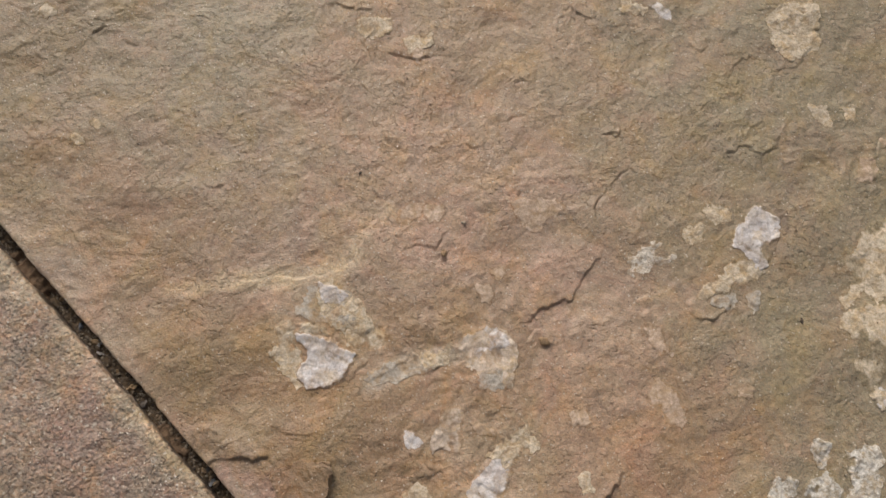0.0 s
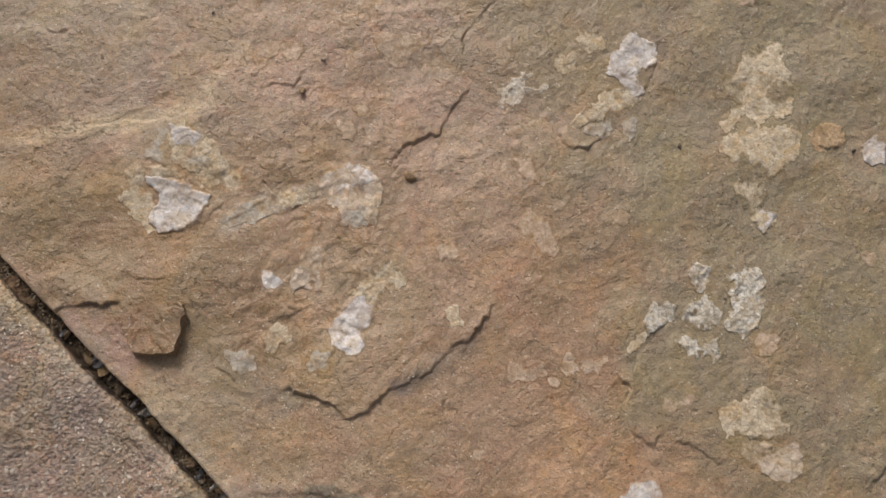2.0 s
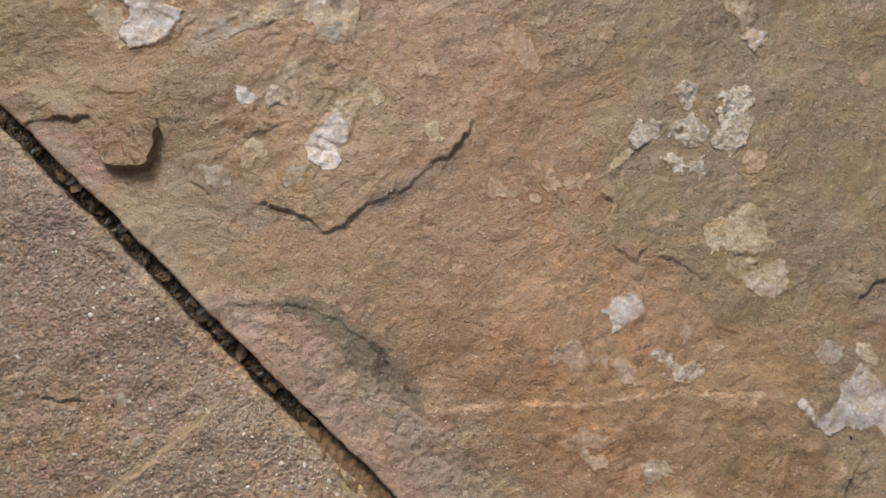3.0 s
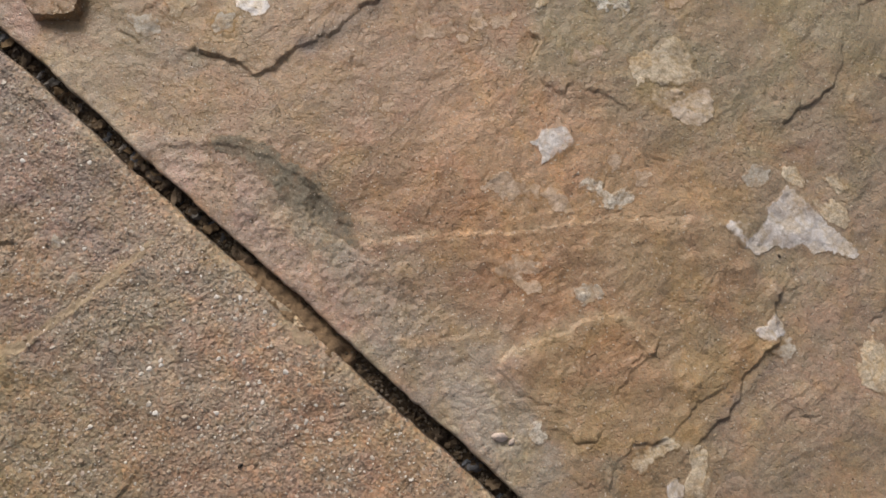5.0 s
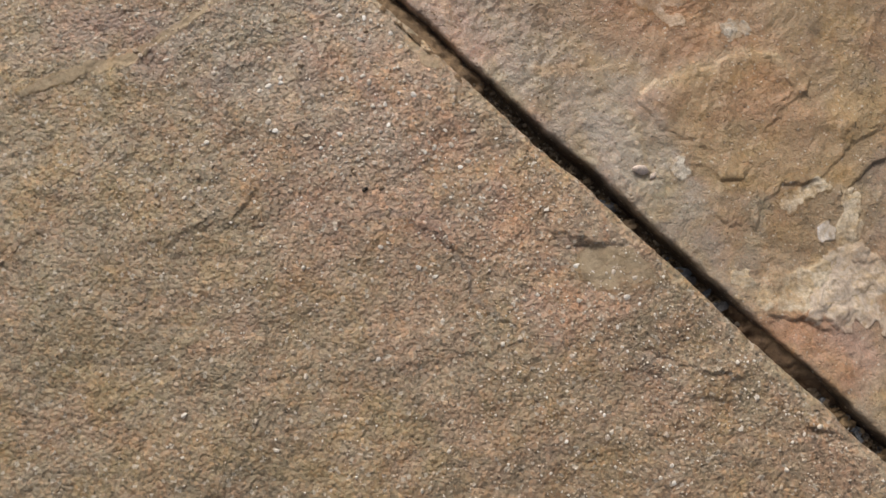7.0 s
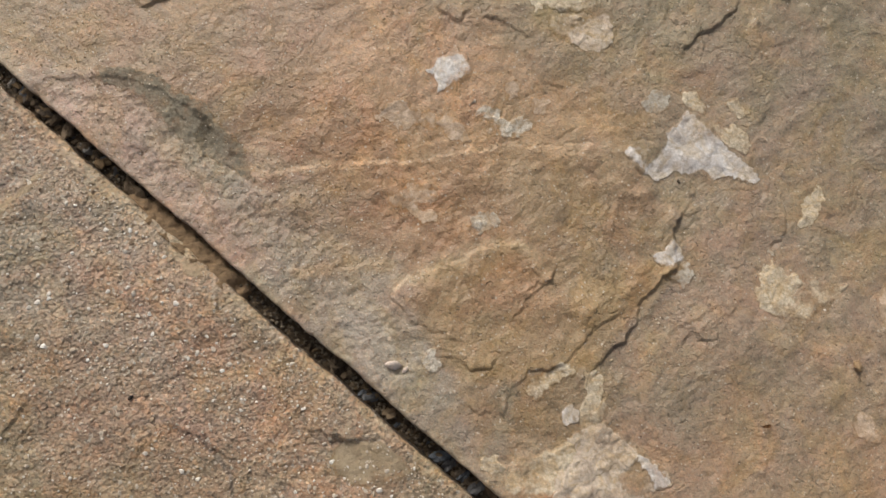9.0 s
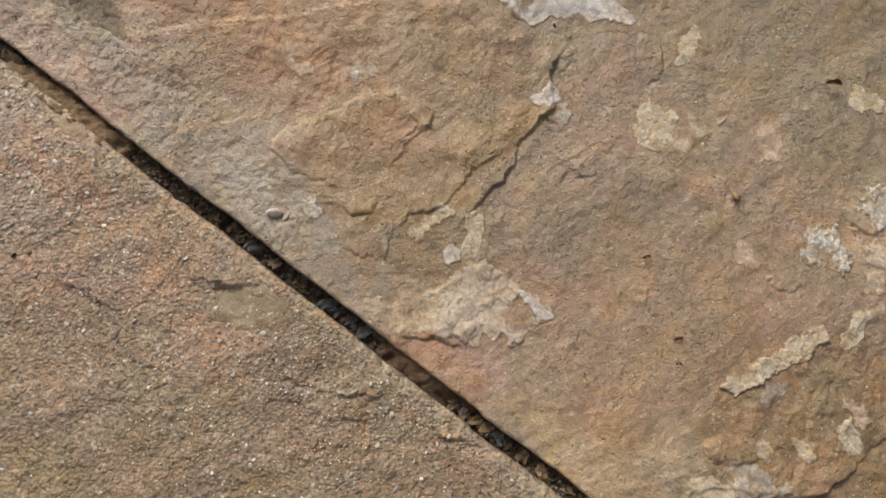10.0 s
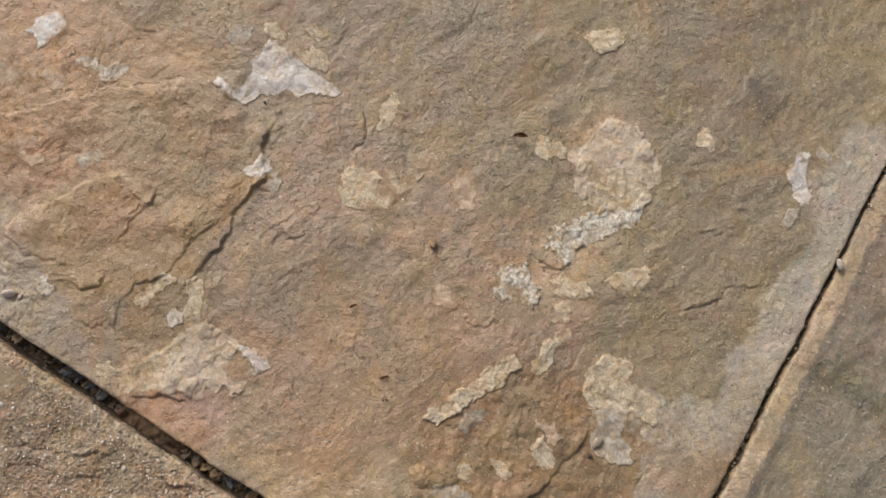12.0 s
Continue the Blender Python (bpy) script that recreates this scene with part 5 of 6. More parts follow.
plate('crust', 0.8, [(1.0808, 0.7074), (1.0656, 0.7181), (1.0503, 0.7106), (1.0549, 0.7015), (1.0725, 0.7020)])
plate('pink', 0.8, [(1.0007, 0.7379), (0.9908, 0.7525), (0.9858, 0.7438), (0.9939, 0.7330)])
plate('pink', 0.9, [(1.0058, 0.7013), (0.9947, 0.7169), (0.9772, 0.6990), (0.9832, 0.6868), (0.9885, 0.6789)])
plate('quartz', 1.6, [(0.9502, 0.7526), (0.9410, 0.7681), (0.9368, 0.7571), (0.9456, 0.7483)])
plate('crust', 1.8, [(0.7650, 0.3577), (0.7542, 0.3709), (0.7461, 0.3817), (0.7493, 0.3946), (0.7373, 0.4004), (0.7282, 0.4014), (0.7178, 0.3964), (0.7142, 0.3890), (0.7056, 0.3861), (0.7030, 0.3793), (0.7113, 0.3704), (0.7207, 0.3656), (0.7249, 0.3583), (0.7358, 0.3556), (0.7411, 0.3438), (0.7522, 0.3514)])
plate('plate', 2, [(0.7310, 0.3494), (0.7159, 0.3594), (0.7027, 0.3676), (0.6942, 0.3822), (0.6860, 0.3825), (0.6747, 0.3648), (0.6752, 0.3526), (0.6855, 0.3449), (0.6998, 0.3425), (0.7107, 0.3397), (0.7230, 0.3406)])
plate('quartz', 2, [(0.7784, 0.2408), (0.7763, 0.2542), (0.7690, 0.2694), (0.7585, 0.2699), (0.7510, 0.2630), (0.7520, 0.2521), (0.7529, 0.2412), (0.7615, 0.2303), (0.7684, 0.2389)])
plate('speck', 1.4, [(0.7275, 0.2417), (0.7191, 0.2512), (0.7035, 0.2517), (0.6921, 0.2616), (0.6849, 0.2581), (0.6896, 0.2422), (0.7041, 0.2282), (0.7136, 0.2362)])
plate('pink', 0.8, [(0.7473, 0.2065), (0.7426, 0.2205), (0.7305, 0.2213), (0.7138, 0.2164), (0.7240, 0.2094), (0.7402, 0.2096)])
plate('pink', 0.9, [(0.7209, 0.2763), (0.7169, 0.2811), (0.7094, 0.2797), (0.7055, 0.2731), (0.7098, 0.2679), (0.7154, 0.2710)])
plate('pink', 0.8, [(0.6926, 0.2811), (0.6842, 0.2885), (0.6789, 0.2799), (0.6848, 0.2727)])
plate('pink', 1, [(0.7979, 0.3176), (0.8042, 0.3296), (0.7946, 0.3383), (0.7882, 0.3511), (0.7818, 0.3497), (0.7839, 0.3373), (0.7921, 0.3228)])
plate('quartz', 2.6, [(0.6025, 0.2977), (0.5993, 0.3103), (0.5878, 0.3204), (0.5830, 0.3397), (0.5813, 0.3592), (0.5755, 0.3643), (0.5634, 0.3649), (0.5470, 0.3595), (0.5316, 0.3598), (0.5149, 0.3581), (0.4988, 0.3572), (0.5073, 0.3472), (0.5222, 0.3419), (0.5309, 0.3279), (0.5490, 0.3185), (0.5633, 0.3125), (0.5671, 0.2962), (0.5862, 0.2925), (0.5971, 0.2946)])
plate('crust', 2, [(0.5581, 0.3663), (0.5406, 0.3770), (0.5291, 0.3785), (0.5227, 0.3676), (0.5331, 0.3618), (0.5451, 0.3612)])
plate('crust', 1.6, [(0.5961, 0.3710), (0.5873, 0.3808), (0.5767, 0.3766), (0.5697, 0.3694), (0.5804, 0.3667), (0.5900, 0.3669)])
plate('grey', 1, [(0.6190, 0.3414), (0.6154, 0.3539), (0.6045, 0.3589), (0.6009, 0.3487), (0.6113, 0.3395)])
plate('crust', 1.2, [(0.5599, 0.3894), (0.5557, 0.3986), (0.5420, 0.3971), (0.5436, 0.3903)])
plate('quartz', 2.4, [(0.5310, 0.2424), (0.5249, 0.2508), (0.5262, 0.2653), (0.5108, 0.2567), (0.5151, 0.2457), (0.5231, 0.2399)])
plate('grey', 1.4, [(0.5088, 0.2370), (0.5044, 0.2562), (0.4970, 0.2502), (0.4972, 0.2377)])
plate('crust', 1.2, [(0.4491, 0.2889), (0.4469, 0.3032), (0.4316, 0.3031), (0.4093, 0.3193), (0.3884, 0.3287), (0.3869, 0.3175), (0.3965, 0.3004), (0.3975, 0.2842), (0.4124, 0.2710), (0.4306, 0.2667), (0.4427, 0.2754)])
plate('pink', 1.4, [(0.3575, 0.3413), (0.3550, 0.3558), (0.3436, 0.3587), (0.3285, 0.3337), (0.3402, 0.3242), (0.3489, 0.3265)])
plate('crust', 1.4, [(0.4548, 0.3636), (0.4555, 0.3826), (0.4475, 0.3826), (0.4450, 0.3717), (0.4419, 0.3536), (0.4477, 0.3469)])
plate('plate', 2.8, [(0.4952, 0.0845), (0.4901, 0.0972), (0.4821, 0.1064), (0.4701, 0.1062), (0.4560, 0.1070), (0.4414, 0.1072), (0.4244, 0.1081), (0.4128, 0.1043), (0.4195, 0.0934), (0.4228, 0.0740), (0.4270, 0.0679), (0.4340, 0.0735), (0.4438, 0.0630), (0.4551, 0.0625), (0.4495, 0.0473), (0.4582, 0.0433), (0.4694, 0.0428), (0.4723, 0.0350), (0.4793, 0.0350), (0.4802, 0.0454), (0.4787, 0.0550), (0.4823, 0.0635), (0.4856, 0.0524), (0.4929, 0.0466), (0.4965, 0.0551), (0.4940, 0.0712)])
plate('crust', 1, [(0.5166, 0.0279), (0.5133, 0.0502), (0.5014, 0.0654), (0.4952, 0.0845), (0.4823, 0.0635), (0.4799, 0.0373), (0.4968, 0.0212), (0.5090, 0.0143)])
plate('quartz', 3, [(0.5143, 0.0923), (0.5126, 0.0995), (0.5050, 0.0997), (0.5020, 0.0934), (0.5078, 0.0877)])
plate('crust', 1.4, [(0.5041, 0.1063), (0.5016, 0.1141), (0.4932, 0.1092), (0.4896, 0.1005), (0.4956, 0.0928)])
plate('crust', 1.2, [(0.5166, 0.1284), (0.5134, 0.1322), (0.5009, 0.1234), (0.4986, 0.1164), (0.5100, 0.1220)])
plate('plate', 2.4, [(0.2705, 0.4593), (0.2629, 0.4793), (0.2481, 0.4870), (0.2279, 0.4890), (0.2105, 0.4778), (0.1981, 0.4699), (0.1895, 0.4561), (0.1946, 0.4395), (0.2051, 0.4519), (0.2215, 0.4471), (0.2397, 0.4344), (0.2405, 0.4143), (0.2454, 0.4011), (0.2550, 0.4043), (0.2660, 0.4195), (0.2811, 0.4287), (0.2708, 0.4491)])
plate('crust', 2.6, [(0.2391, 0.4335), (0.2209, 0.4461), (0.2037, 0.4495), (0.1919, 0.4381), (0.1911, 0.4224), (0.2070, 0.4115), (0.2251, 0.3990), (0.2391, 0.3958), (0.2405, 0.4143)])
plate('crumb', 3.2, [(0.2350, 0.3890), (0.2219, 0.4044), (0.2025, 0.4146), (0.1952, 0.4261), (0.1862, 0.4194), (0.1850, 0.4086), (0.1953, 0.3970), (0.2062, 0.3831), (0.2134, 0.3686), (0.2242, 0.3549), (0.2242, 0.3391), (0.2242, 0.3235), (0.2314, 0.3198), (0.2402, 0.3376), (0.2492, 0.3441), (0.2515, 0.3584), (0.2408, 0.3722)])
plate('crust', 2, [(0.3082, 0.4098), (0.3099, 0.4285), (0.2980, 0.4301), (0.2839, 0.4333), (0.2806, 0.4225), (0.2916, 0.4194), (0.2995, 0.4113)])
plate('crumb', 2.4, [(0.2718, 0.2787), (0.2755, 0.2948), (0.2667, 0.3058), (0.2584, 0.3127), (0.2388, 0.3011), (0.2339, 0.2859), (0.2511, 0.2754), (0.2620, 0.2729)])
plate('crust', 2.2, [(0.2304, 0.3130), (0.2225, 0.3259), (0.1988, 0.3282), (0.1926, 0.3231), (0.2113, 0.3073), (0.2215, 0.3035)])
plate('crust', 2.2, [(0.1858, 0.3433), (0.1786, 0.3576), (0.1619, 0.3722), (0.1508, 0.3640), (0.1568, 0.3473), (0.1752, 0.3412)])
plate('crust', 1.6, [(0.2197, 0.2954), (0.2064, 0.3044), (0.1985, 0.2913), (0.2096, 0.2838)])
plate('crust', 1.6, [(0.2062, 0.2375), (0.2079, 0.2606), (0.1920, 0.2804), (0.1872, 0.2775), (0.1987, 0.2607), (0.1953, 0.2449), (0.1954, 0.2328), (0.2044, 0.2315)])
plate('crust', 3.6, [(0.1572, 0.2583), (0.1570, 0.2736), (0.1507, 0.2838), (0.1333, 0.2912), (0.1221, 0.2878), (0.1215, 0.2762), (0.1041, 0.2728), (0.0914, 0.2722), (0.0837, 0.2536), (0.1064, 0.2504), (0.1265, 0.2429), (0.1388, 0.2378), (0.1508, 0.2446)])
plate('grey', 3, [(0.1397, 0.2342), (0.1059, 0.2495), (0.0881, 0.2506), (0.0829, 0.2364), (0.0914, 0.2249), (0.0828, 0.2101), (0.1016, 0.2007), (0.1221, 0.2046), (0.1252, 0.2201)])
plate('grey', 2, [(0.2283, 0.0972), (0.2142, 0.1082), (0.1990, 0.1079), (0.1906, 0.0993), (0.1958, 0.0885), (0.2148, 0.0806)])
plate('rust', 2.4, [(0.2529, 0.0953), (0.2492, 0.1063), (0.2402, 0.1065), (0.2372, 0.0971), (0.2464, 0.0927)])
plate('crust', 1.8, [(0.2211, 0.1191), (0.2164, 0.1308), (0.2049, 0.1269), (0.2054, 0.1180), (0.2151, 0.1144)])
plate('crust', 1.6, [(0.1984, 0.1455), (0.1873, 0.1471), (0.1758, 0.1432), (0.1810, 0.1369)])
plate('crust', 1.4, [(0.1733, 0.1737), (0.1650, 0.1850), (0.1488, 0.1783), (0.1447, 0.1665), (0.1580, 0.1635)])
plate('grey', 1.6, [(0.2361, 0.1525), (0.2370, 0.1636), (0.2258, 0.1798), (0.2189, 0.1785), (0.2271, 0.1672), (0.2284, 0.1547)])
plate('crust', 1.8, [(0.3241, 0.5440), (0.3186, 0.5513), (0.2992, 0.5686), (0.2903, 0.5680), (0.2914, 0.5498), (0.3010, 0.5382), (0.3137, 0.5375)])
patch('grey', 0.9, [(1.204, 0.173, 7.2), (1.189, 0.202, 8.8), (1.178, 0.224, 6.6)])
patch('pink', 1, [(1.099, 0.214, 4.4), (1.090, 0.219, 3.3)])
patch('crust', 0.8, [(1.080, 0.541, 7.7), (1.065, 0.547, 6.6)])
patch('crust', 0.7, [(1.083, 0.509, 5.0), (1.073, 0.506, 4.4)])
patch('quartz', 2.5, [(0.796, 0.653, 9.9), (0.797, 0.663, 7.7)])
patch('pink', 1, [(0.765, 0.431, 9.9), (0.761, 0.442, 4.4)])
patch('pink', 0.8, [(0.738, 0.566, 5.5)])
patch('quartz', 2, [(1.274, 0.671, 6.9), (1.259, 0.673, 8.1)])
patch('crust', 1.4, [(1.428, 0.442, 8.1), (1.421, 0.456, 6.9)])
patch('pink', 0.8, [(1.414, 0.437, 6.9)])
patch('crust', 1.6, [(1.153, 0.787, 17.3), (1.165, 0.760, 13.8), (1.139, 0.748, 15.0), (1.127, 0.765, 11.5)])
patch('crust', 1, [(1.299, 0.646, 5.8), (1.281, 0.655, 4.6)])
patch('crust', 1, [(1.722, 0.184, 5.8)])
patch('crust', 0.8, [(1.590, 0.117, 5.2)])
patch('crust', 0.8, [(1.589, 0.142, 4.0)])
patch('crust', 0.6, [(1.475, 0.418, 10.4), (1.467, 0.436, 9.2)])
patch('pink', 0.7, [(0.898, 0.177, 4.4), (0.897, 0.183, 2.9)])
patch('pink', 0.8, [(0.916, 0.251, 4.9), (0.903, 0.267, 4.4)])
patch('pink', 0.8, [(0.885, 0.290, 3.9)])
patch('pink', 0.8, [(0.874, 0.302, 4.4)])
patch('pink', 0.7, [(0.886, 0.271, 3.9)])
patch('pink', 0.7, [(0.724, 0.144, 4.9), (0.711, 0.140, 4.9)])
patch('grey', 0.6, [(0.663, 0.166, 6.8), (0.657, 0.178, 4.4)])
patch('crust', 1.2, [(0.537, 0.023, 6.7), (0.529, 0.021, 3.8)])
patch('speck', 1.2, [(0.626, 0.057, 4.3), (0.621, 0.054, 3.8)])
patch('grey', 1, [(0.454, 0.310, 2.9)])
patch('pink', 0.8, [(0.312, 0.245, 7.9), (0.302, 0.243, 4.4)])
plate('crust', 6, [(0.266, 0.144), (0.267, 0.153), (0.255, 0.172), (0.245, 0.196), (0.236, 0.221), (0.225, 0.232), (0.219, 0.228), (0.227, 0.206), (0.237, 0.184), (0.248, 0.162), (0.259, 0.146)])
patch('grey', 1, [(0.096, 0.267, 11.9), (0.074, 0.272, 14.0), (0.074, 0.249, 15.1)])
patch('quartz', 2.2, [(0.079, 0.555, 7.6), (0.076, 0.537, 8.6), (0.062, 0.523, 8.6)])
patch('grey', 1, [(0.062, 0.490, 4.9), (0.062, 0.503, 3.8)])
patch('crust', 0.7, [(0.173, 0.517, 7.6), (0.164, 0.513, 5.4)])
patch('grey', 1, [(0.063, 0.569, 5.4), (0.042, 0.573, 8.6), (0.043, 0.587, 7.6)])
patch('crust', 3, [(0.145, 0.041, 10.2), (0.135, 0.064, 14.0), (0.112, 0.072, 15.8), (0.089, 0.080, 11.2), (0.116, 0.053, 14.0)])
patch('crust', 1.6, [(0.245, 0.067, 6.0), (0.224, 0.074, 7.0), (0.200, 0.089, 6.5), (0.184, 0.107, 4.7)])
patch('pink', 1, [(0.174, 0.197, 4.7), (0.159, 0.194, 5.6)])
plate('lichen', 0.5, [(0.993, 0.059), (0.947, 0.085), (0.899, 0.089), (0.854, 0.087), (0.856, 0.074), (0.900, 0.061), (0.952, 0.061), (0.982, 0.050)])
plate('lichen', 0.5, [(0.927, 0.077), (0.896, 0.086), (0.852, 0.080), (0.832, 0.072), (0.846, 0.066), (0.870, 0.064), (0.904, 0.066)])
plate('pink', 0.6, [(0.789, 0.179), (0.777, 0.203), (0.748, 0.216), (0.746, 0.205), (0.768, 0.185)])
plate('pink', 0.6, [(0.739, 0.134), (0.721, 0.159), (0.704, 0.161), (0.720, 0.134)])
plate('pink', 0.7, [(0.706, 0.140), (0.700, 0.149), (0.691, 0.145), (0.700, 0.137)])
plate('speck', 0.9, [(0.667, 0.165), (0.660, 0.176), (0.650, 0.176), (0.656, 0.167), (0.662, 0.163)])
plate('speck', 1.4, [(0.629, 0.053), (0.627, 0.062), (0.617, 0.059), (0.616, 0.052), (0.624, 0.048)])
plate('pink', 0.7, [(0.871, 0.305), (0.866, 0.320), (0.862, 0.306)])
plate('pink', 0.7, [(0.887, 0.287), (0.891, 0.301), (0.879, 0.294)])
plate('crust', 1, [(0.548, 0.087), (0.539, 0.124), (0.527, 0.123), (0.535, 0.102), (0.540, 0.086)])
plate('crust', 1.4, [(0.515, 0.127), (0.509, 0.135), (0.490, 0.114), (0.486, 0.100), (0.502, 0.110)])
plate('pink', 0.7, [(1.048, 0.287), (1.039, 0.300), (1.028, 0.296), (1.037, 0.284)])
plate('pink', 0.7, [(1.235, 0.395), (1.209, 0.425), (1.189, 0.437), (1.193, 0.395), (1.205, 0.388)])
plate('crust', 0.8, [(1.087, 0.504), (1.076, 0.523), (1.065, 0.510), (1.075, 0.495)])
plate('crust', 0.7, [(1.085, 0.536), (1.075, 0.554), (1.059, 0.553), (1.069, 0.533)])
plate('crust', 0.9, [(0.947, 0.787), (0.942, 0.806), (0.926, 0.790), (0.931, 0.776)])
plate('crust', 0.8, [(1.050, 0.734), (1.044, 0.745), (1.034, 0.731), (1.041, 0.724)])
plate('pink', 0.7, [(0.928, 0.254), (0.920, 0.264), (0.910, 0.257), (0.916, 0.245)])
plate('pink', 0.8, [(0.909, 0.264), (0.905, 0.275), (0.897, 0.272), (0.901, 0.263)])
plate('pink', 0.6, [(0.890, 0.286), (0.893, 0.301), (0.884, 0.295), (0.884, 0.285)])
plate('pink', 0.6, [(0.880, 0.302), (0.876, 0.310), (0.869, 0.304), (0.873, 0.297)])
plate('crust', 0.7, [(1.001, 0.252), (0.997, 0.259), (0.984, 0.251), (0.988, 0.244)])
plate('grey', 0.8, [(1.119, 0.086), (1.108, 0.103), (1.092, 0.095), (1.099, 0.082)])
plate('crust', 1.6, [(1.306, 0.195), (1.302, 0.209), (1.260, 0.211), (1.237, 0.204), (1.248, 0.185), (1.283, 0.181)])
plate('quartz', 2.2, [(1.164, 0.252), (1.165, 0.283), (1.148, 0.297), (1.129, 0.294), (1.141, 0.275), (1.141, 0.260)])
plate('plate', 3.4, [(0.482, 0.075), (0.480, 0.095), (0.464, 0.098), (0.449, 0.098), (0.458, 0.077), (0.463, 0.065)])
plate('plate', 3.4, [(0.480, 0.037), (0.487, 0.054), (0.475, 0.061), (0.469, 0.046), (0.470, 0.036)])
plate('quartz', 3, [(0.447, 0.103), (0.438, 0.107), (0.422, 0.107), (0.414, 0.104), (0.420, 0.094), (0.431, 0.101)])


def patch(kind, thick, strokes):
    smear(coarse, coarse_slab, kind, thick, strokes)


patch('clay', 0.6, [(0.626, -0.048, 11.0), (0.608, -0.037, 13.8), (0.594, -0.027, 7.4)])
patch('clay', 0.5, [(1.030, -0.245, 3.6), (1.007, -0.195, 4.2), (0.990, -0.175, 4.4), (0.983, -0.146, 4.2), (0.975, -0.103, 3.6), (0.968, -0.060, 2.8), (0.967, -0.041, 2.0)])
patch('clay', 0.4, [(0.828, -0.016, 4.0), (0.816, -0.015, 5.0)])
patch('grey', 0.5, [(1.028, -0.093, 4.6)])
patch('grey', 0.6, [(0.996, -0.105, 4.1), (0.997, -0.101, 2.8)])

# ---- the fill of the joints; sand stands high in one stretch ----
SAND = 0.84


def deep(u):
    """Where the joint is open to a greater depth, from 0 to 1."""
    return ease(0.50, 0.56, u) * ease(0.76, 0.72, u)


us = np.arange(0.0, 1.86, 0.0016)
vs = np.arange(-0.0135, 0.0140, 0.0016)
V, U = np.meshgrid(vs, us)
fill = 0.008 * ease(-0.2, 0.9, vnoise(U, U * 0, 0.11, 501))
z = -0.023 + fill - 0.005 * deep(U) + 0.0016 * vnoise(U, V, 0.006, 502) + 0.0010 * vnoise(U, V, 0.003, 503)
x, y = xy(U, V)
tagged(new("joint_soil", grid_mesh("joint_soil", x, y, z, SOIL)), "dark gritty soil in the joint between slabs", "soil", kind="stuff")
vs = np.arange(-0.02, 0.93, 0.0025)
us = np.arange(-0.0045, 0.0065, 0.0015)
V, U = np.meshgrid(vs, us)
z = -0.008 + 0.0035 * vnoise(U, V, 0.020, 504) + 0.002 * vnoise(U, V, 0.005, 505)
x, y = xy(U, V)
tagged(new("joint_soil", grid_mesh("joint_soil", x, y, z, SOIL)), "dark soil in the narrow joint", "soil", kind="stuff")


def bank(middle, half, level, slope, mat, label):
    """Sand or soil that stands higher in a stretch of the joint, leaning on the coarse slab."""
    us = np.arange(middle - half - 0.05, middle + half + 0.05, 0.0012)
    vs = np.arange(-0.0120, 0.0120, 0.0012)
    V, U = np.meshgrid(vs, us)
    end = np.abs(U - middle + 0.012 * vnoise(V, U, 0.008, 507)) - half
    z = level - slope * (V + 0.006) - 0.026 * ease(-0.012, 0.050, end) + 0.0018 * vnoise(U, V, 0.006, 508) + 0.0009 * vnoise(U, V, 0.0025, 509)
    x, y = xy(U, V)
    tagged(new("joint_sand", grid_mesh("joint_sand", x, y, z, mat)), label, "sand", kind="stuff")


bank(SAND, 0.050, -0.0040, 0.85, SAND_FILL, "tan sand banked up in the joint")
bank(0.47, 0.026, -0.0135, -0.5, SOIL_FILL, "brown soil clogging the joint")
bank(1.30, 0.020, -0.0120, 0.3, SOIL_FILL, "brown soil clogging the joint")
bank(1.52, 0.016, -0.0120, 0.3, SOIL_FILL, "brown soil clogging the joint")


def joint_floor(u):
    a = np.array([u])
    return float(-0.023 + 0.008 * ease(-0.2, 0.9, vnoise(a, a * 0, 0.11, 501))[0] - 0.005 * deep(u))


def pebble_mesh(seed, flat=0.7, jag=1.0):
    rng = random.Random(seed)
    bm = bmesh.new()
    bmesh.ops.create_icosphere(bm, subdivisions=2, radius=1.0)
    off = Vector((rng.random() * 50, rng.random() * 50, rng.random() * 50))
    sx, sy = 1.15, rng.uniform(0.55, 0.9)
    for vert in bm.verts:
        k = 1 + 0.9 * jag * noise.noise(vert.co * 0.9 + off) + 0.7 * jag * noise.noise(vert.co * 1.7 + off)
        vert.co = Vector((vert.co.x * sx * k, vert.co.y * sy * k, vert.co.z * flat * k))
    mesh = bpy.data.meshes.new("pebble")
    bm.to_mesh(mesh)
    bm.free()
    for p in mesh.polygons:
        p.use_smooth = False
    mesh.materials.append(PEBBLE)
    return mesh


rng = random.Random(5)
SIZES = (0.0016, 0.0020, 0.0025, 0.0030, 0.0036, 0.0042, 0.0050, 0.0058)


def sized(mesh, size):
    mesh.transform(Matrix.Scale(size, 4))
    return mesh


stones = {size: [sized(pebble_mesh(k, 0.55 + 0.05 * (k % 5)), size) for k in range(n, n + 8)] for n, size in enumerate(SIZES)}


def pebble(mesh, u, v, z, label, group):
    x, y = xy(u, v)
    ob = new("pebble", mesh)
    ob.matrix_world = Matrix.LocRotScale((x, y, z), Euler((rng.uniform(-0.5, 0.5), rng.uniform(-0.5, 0.5), rng.uniform(0, 6.3))), None)
    return tagged(ob, label, "pebble", group)


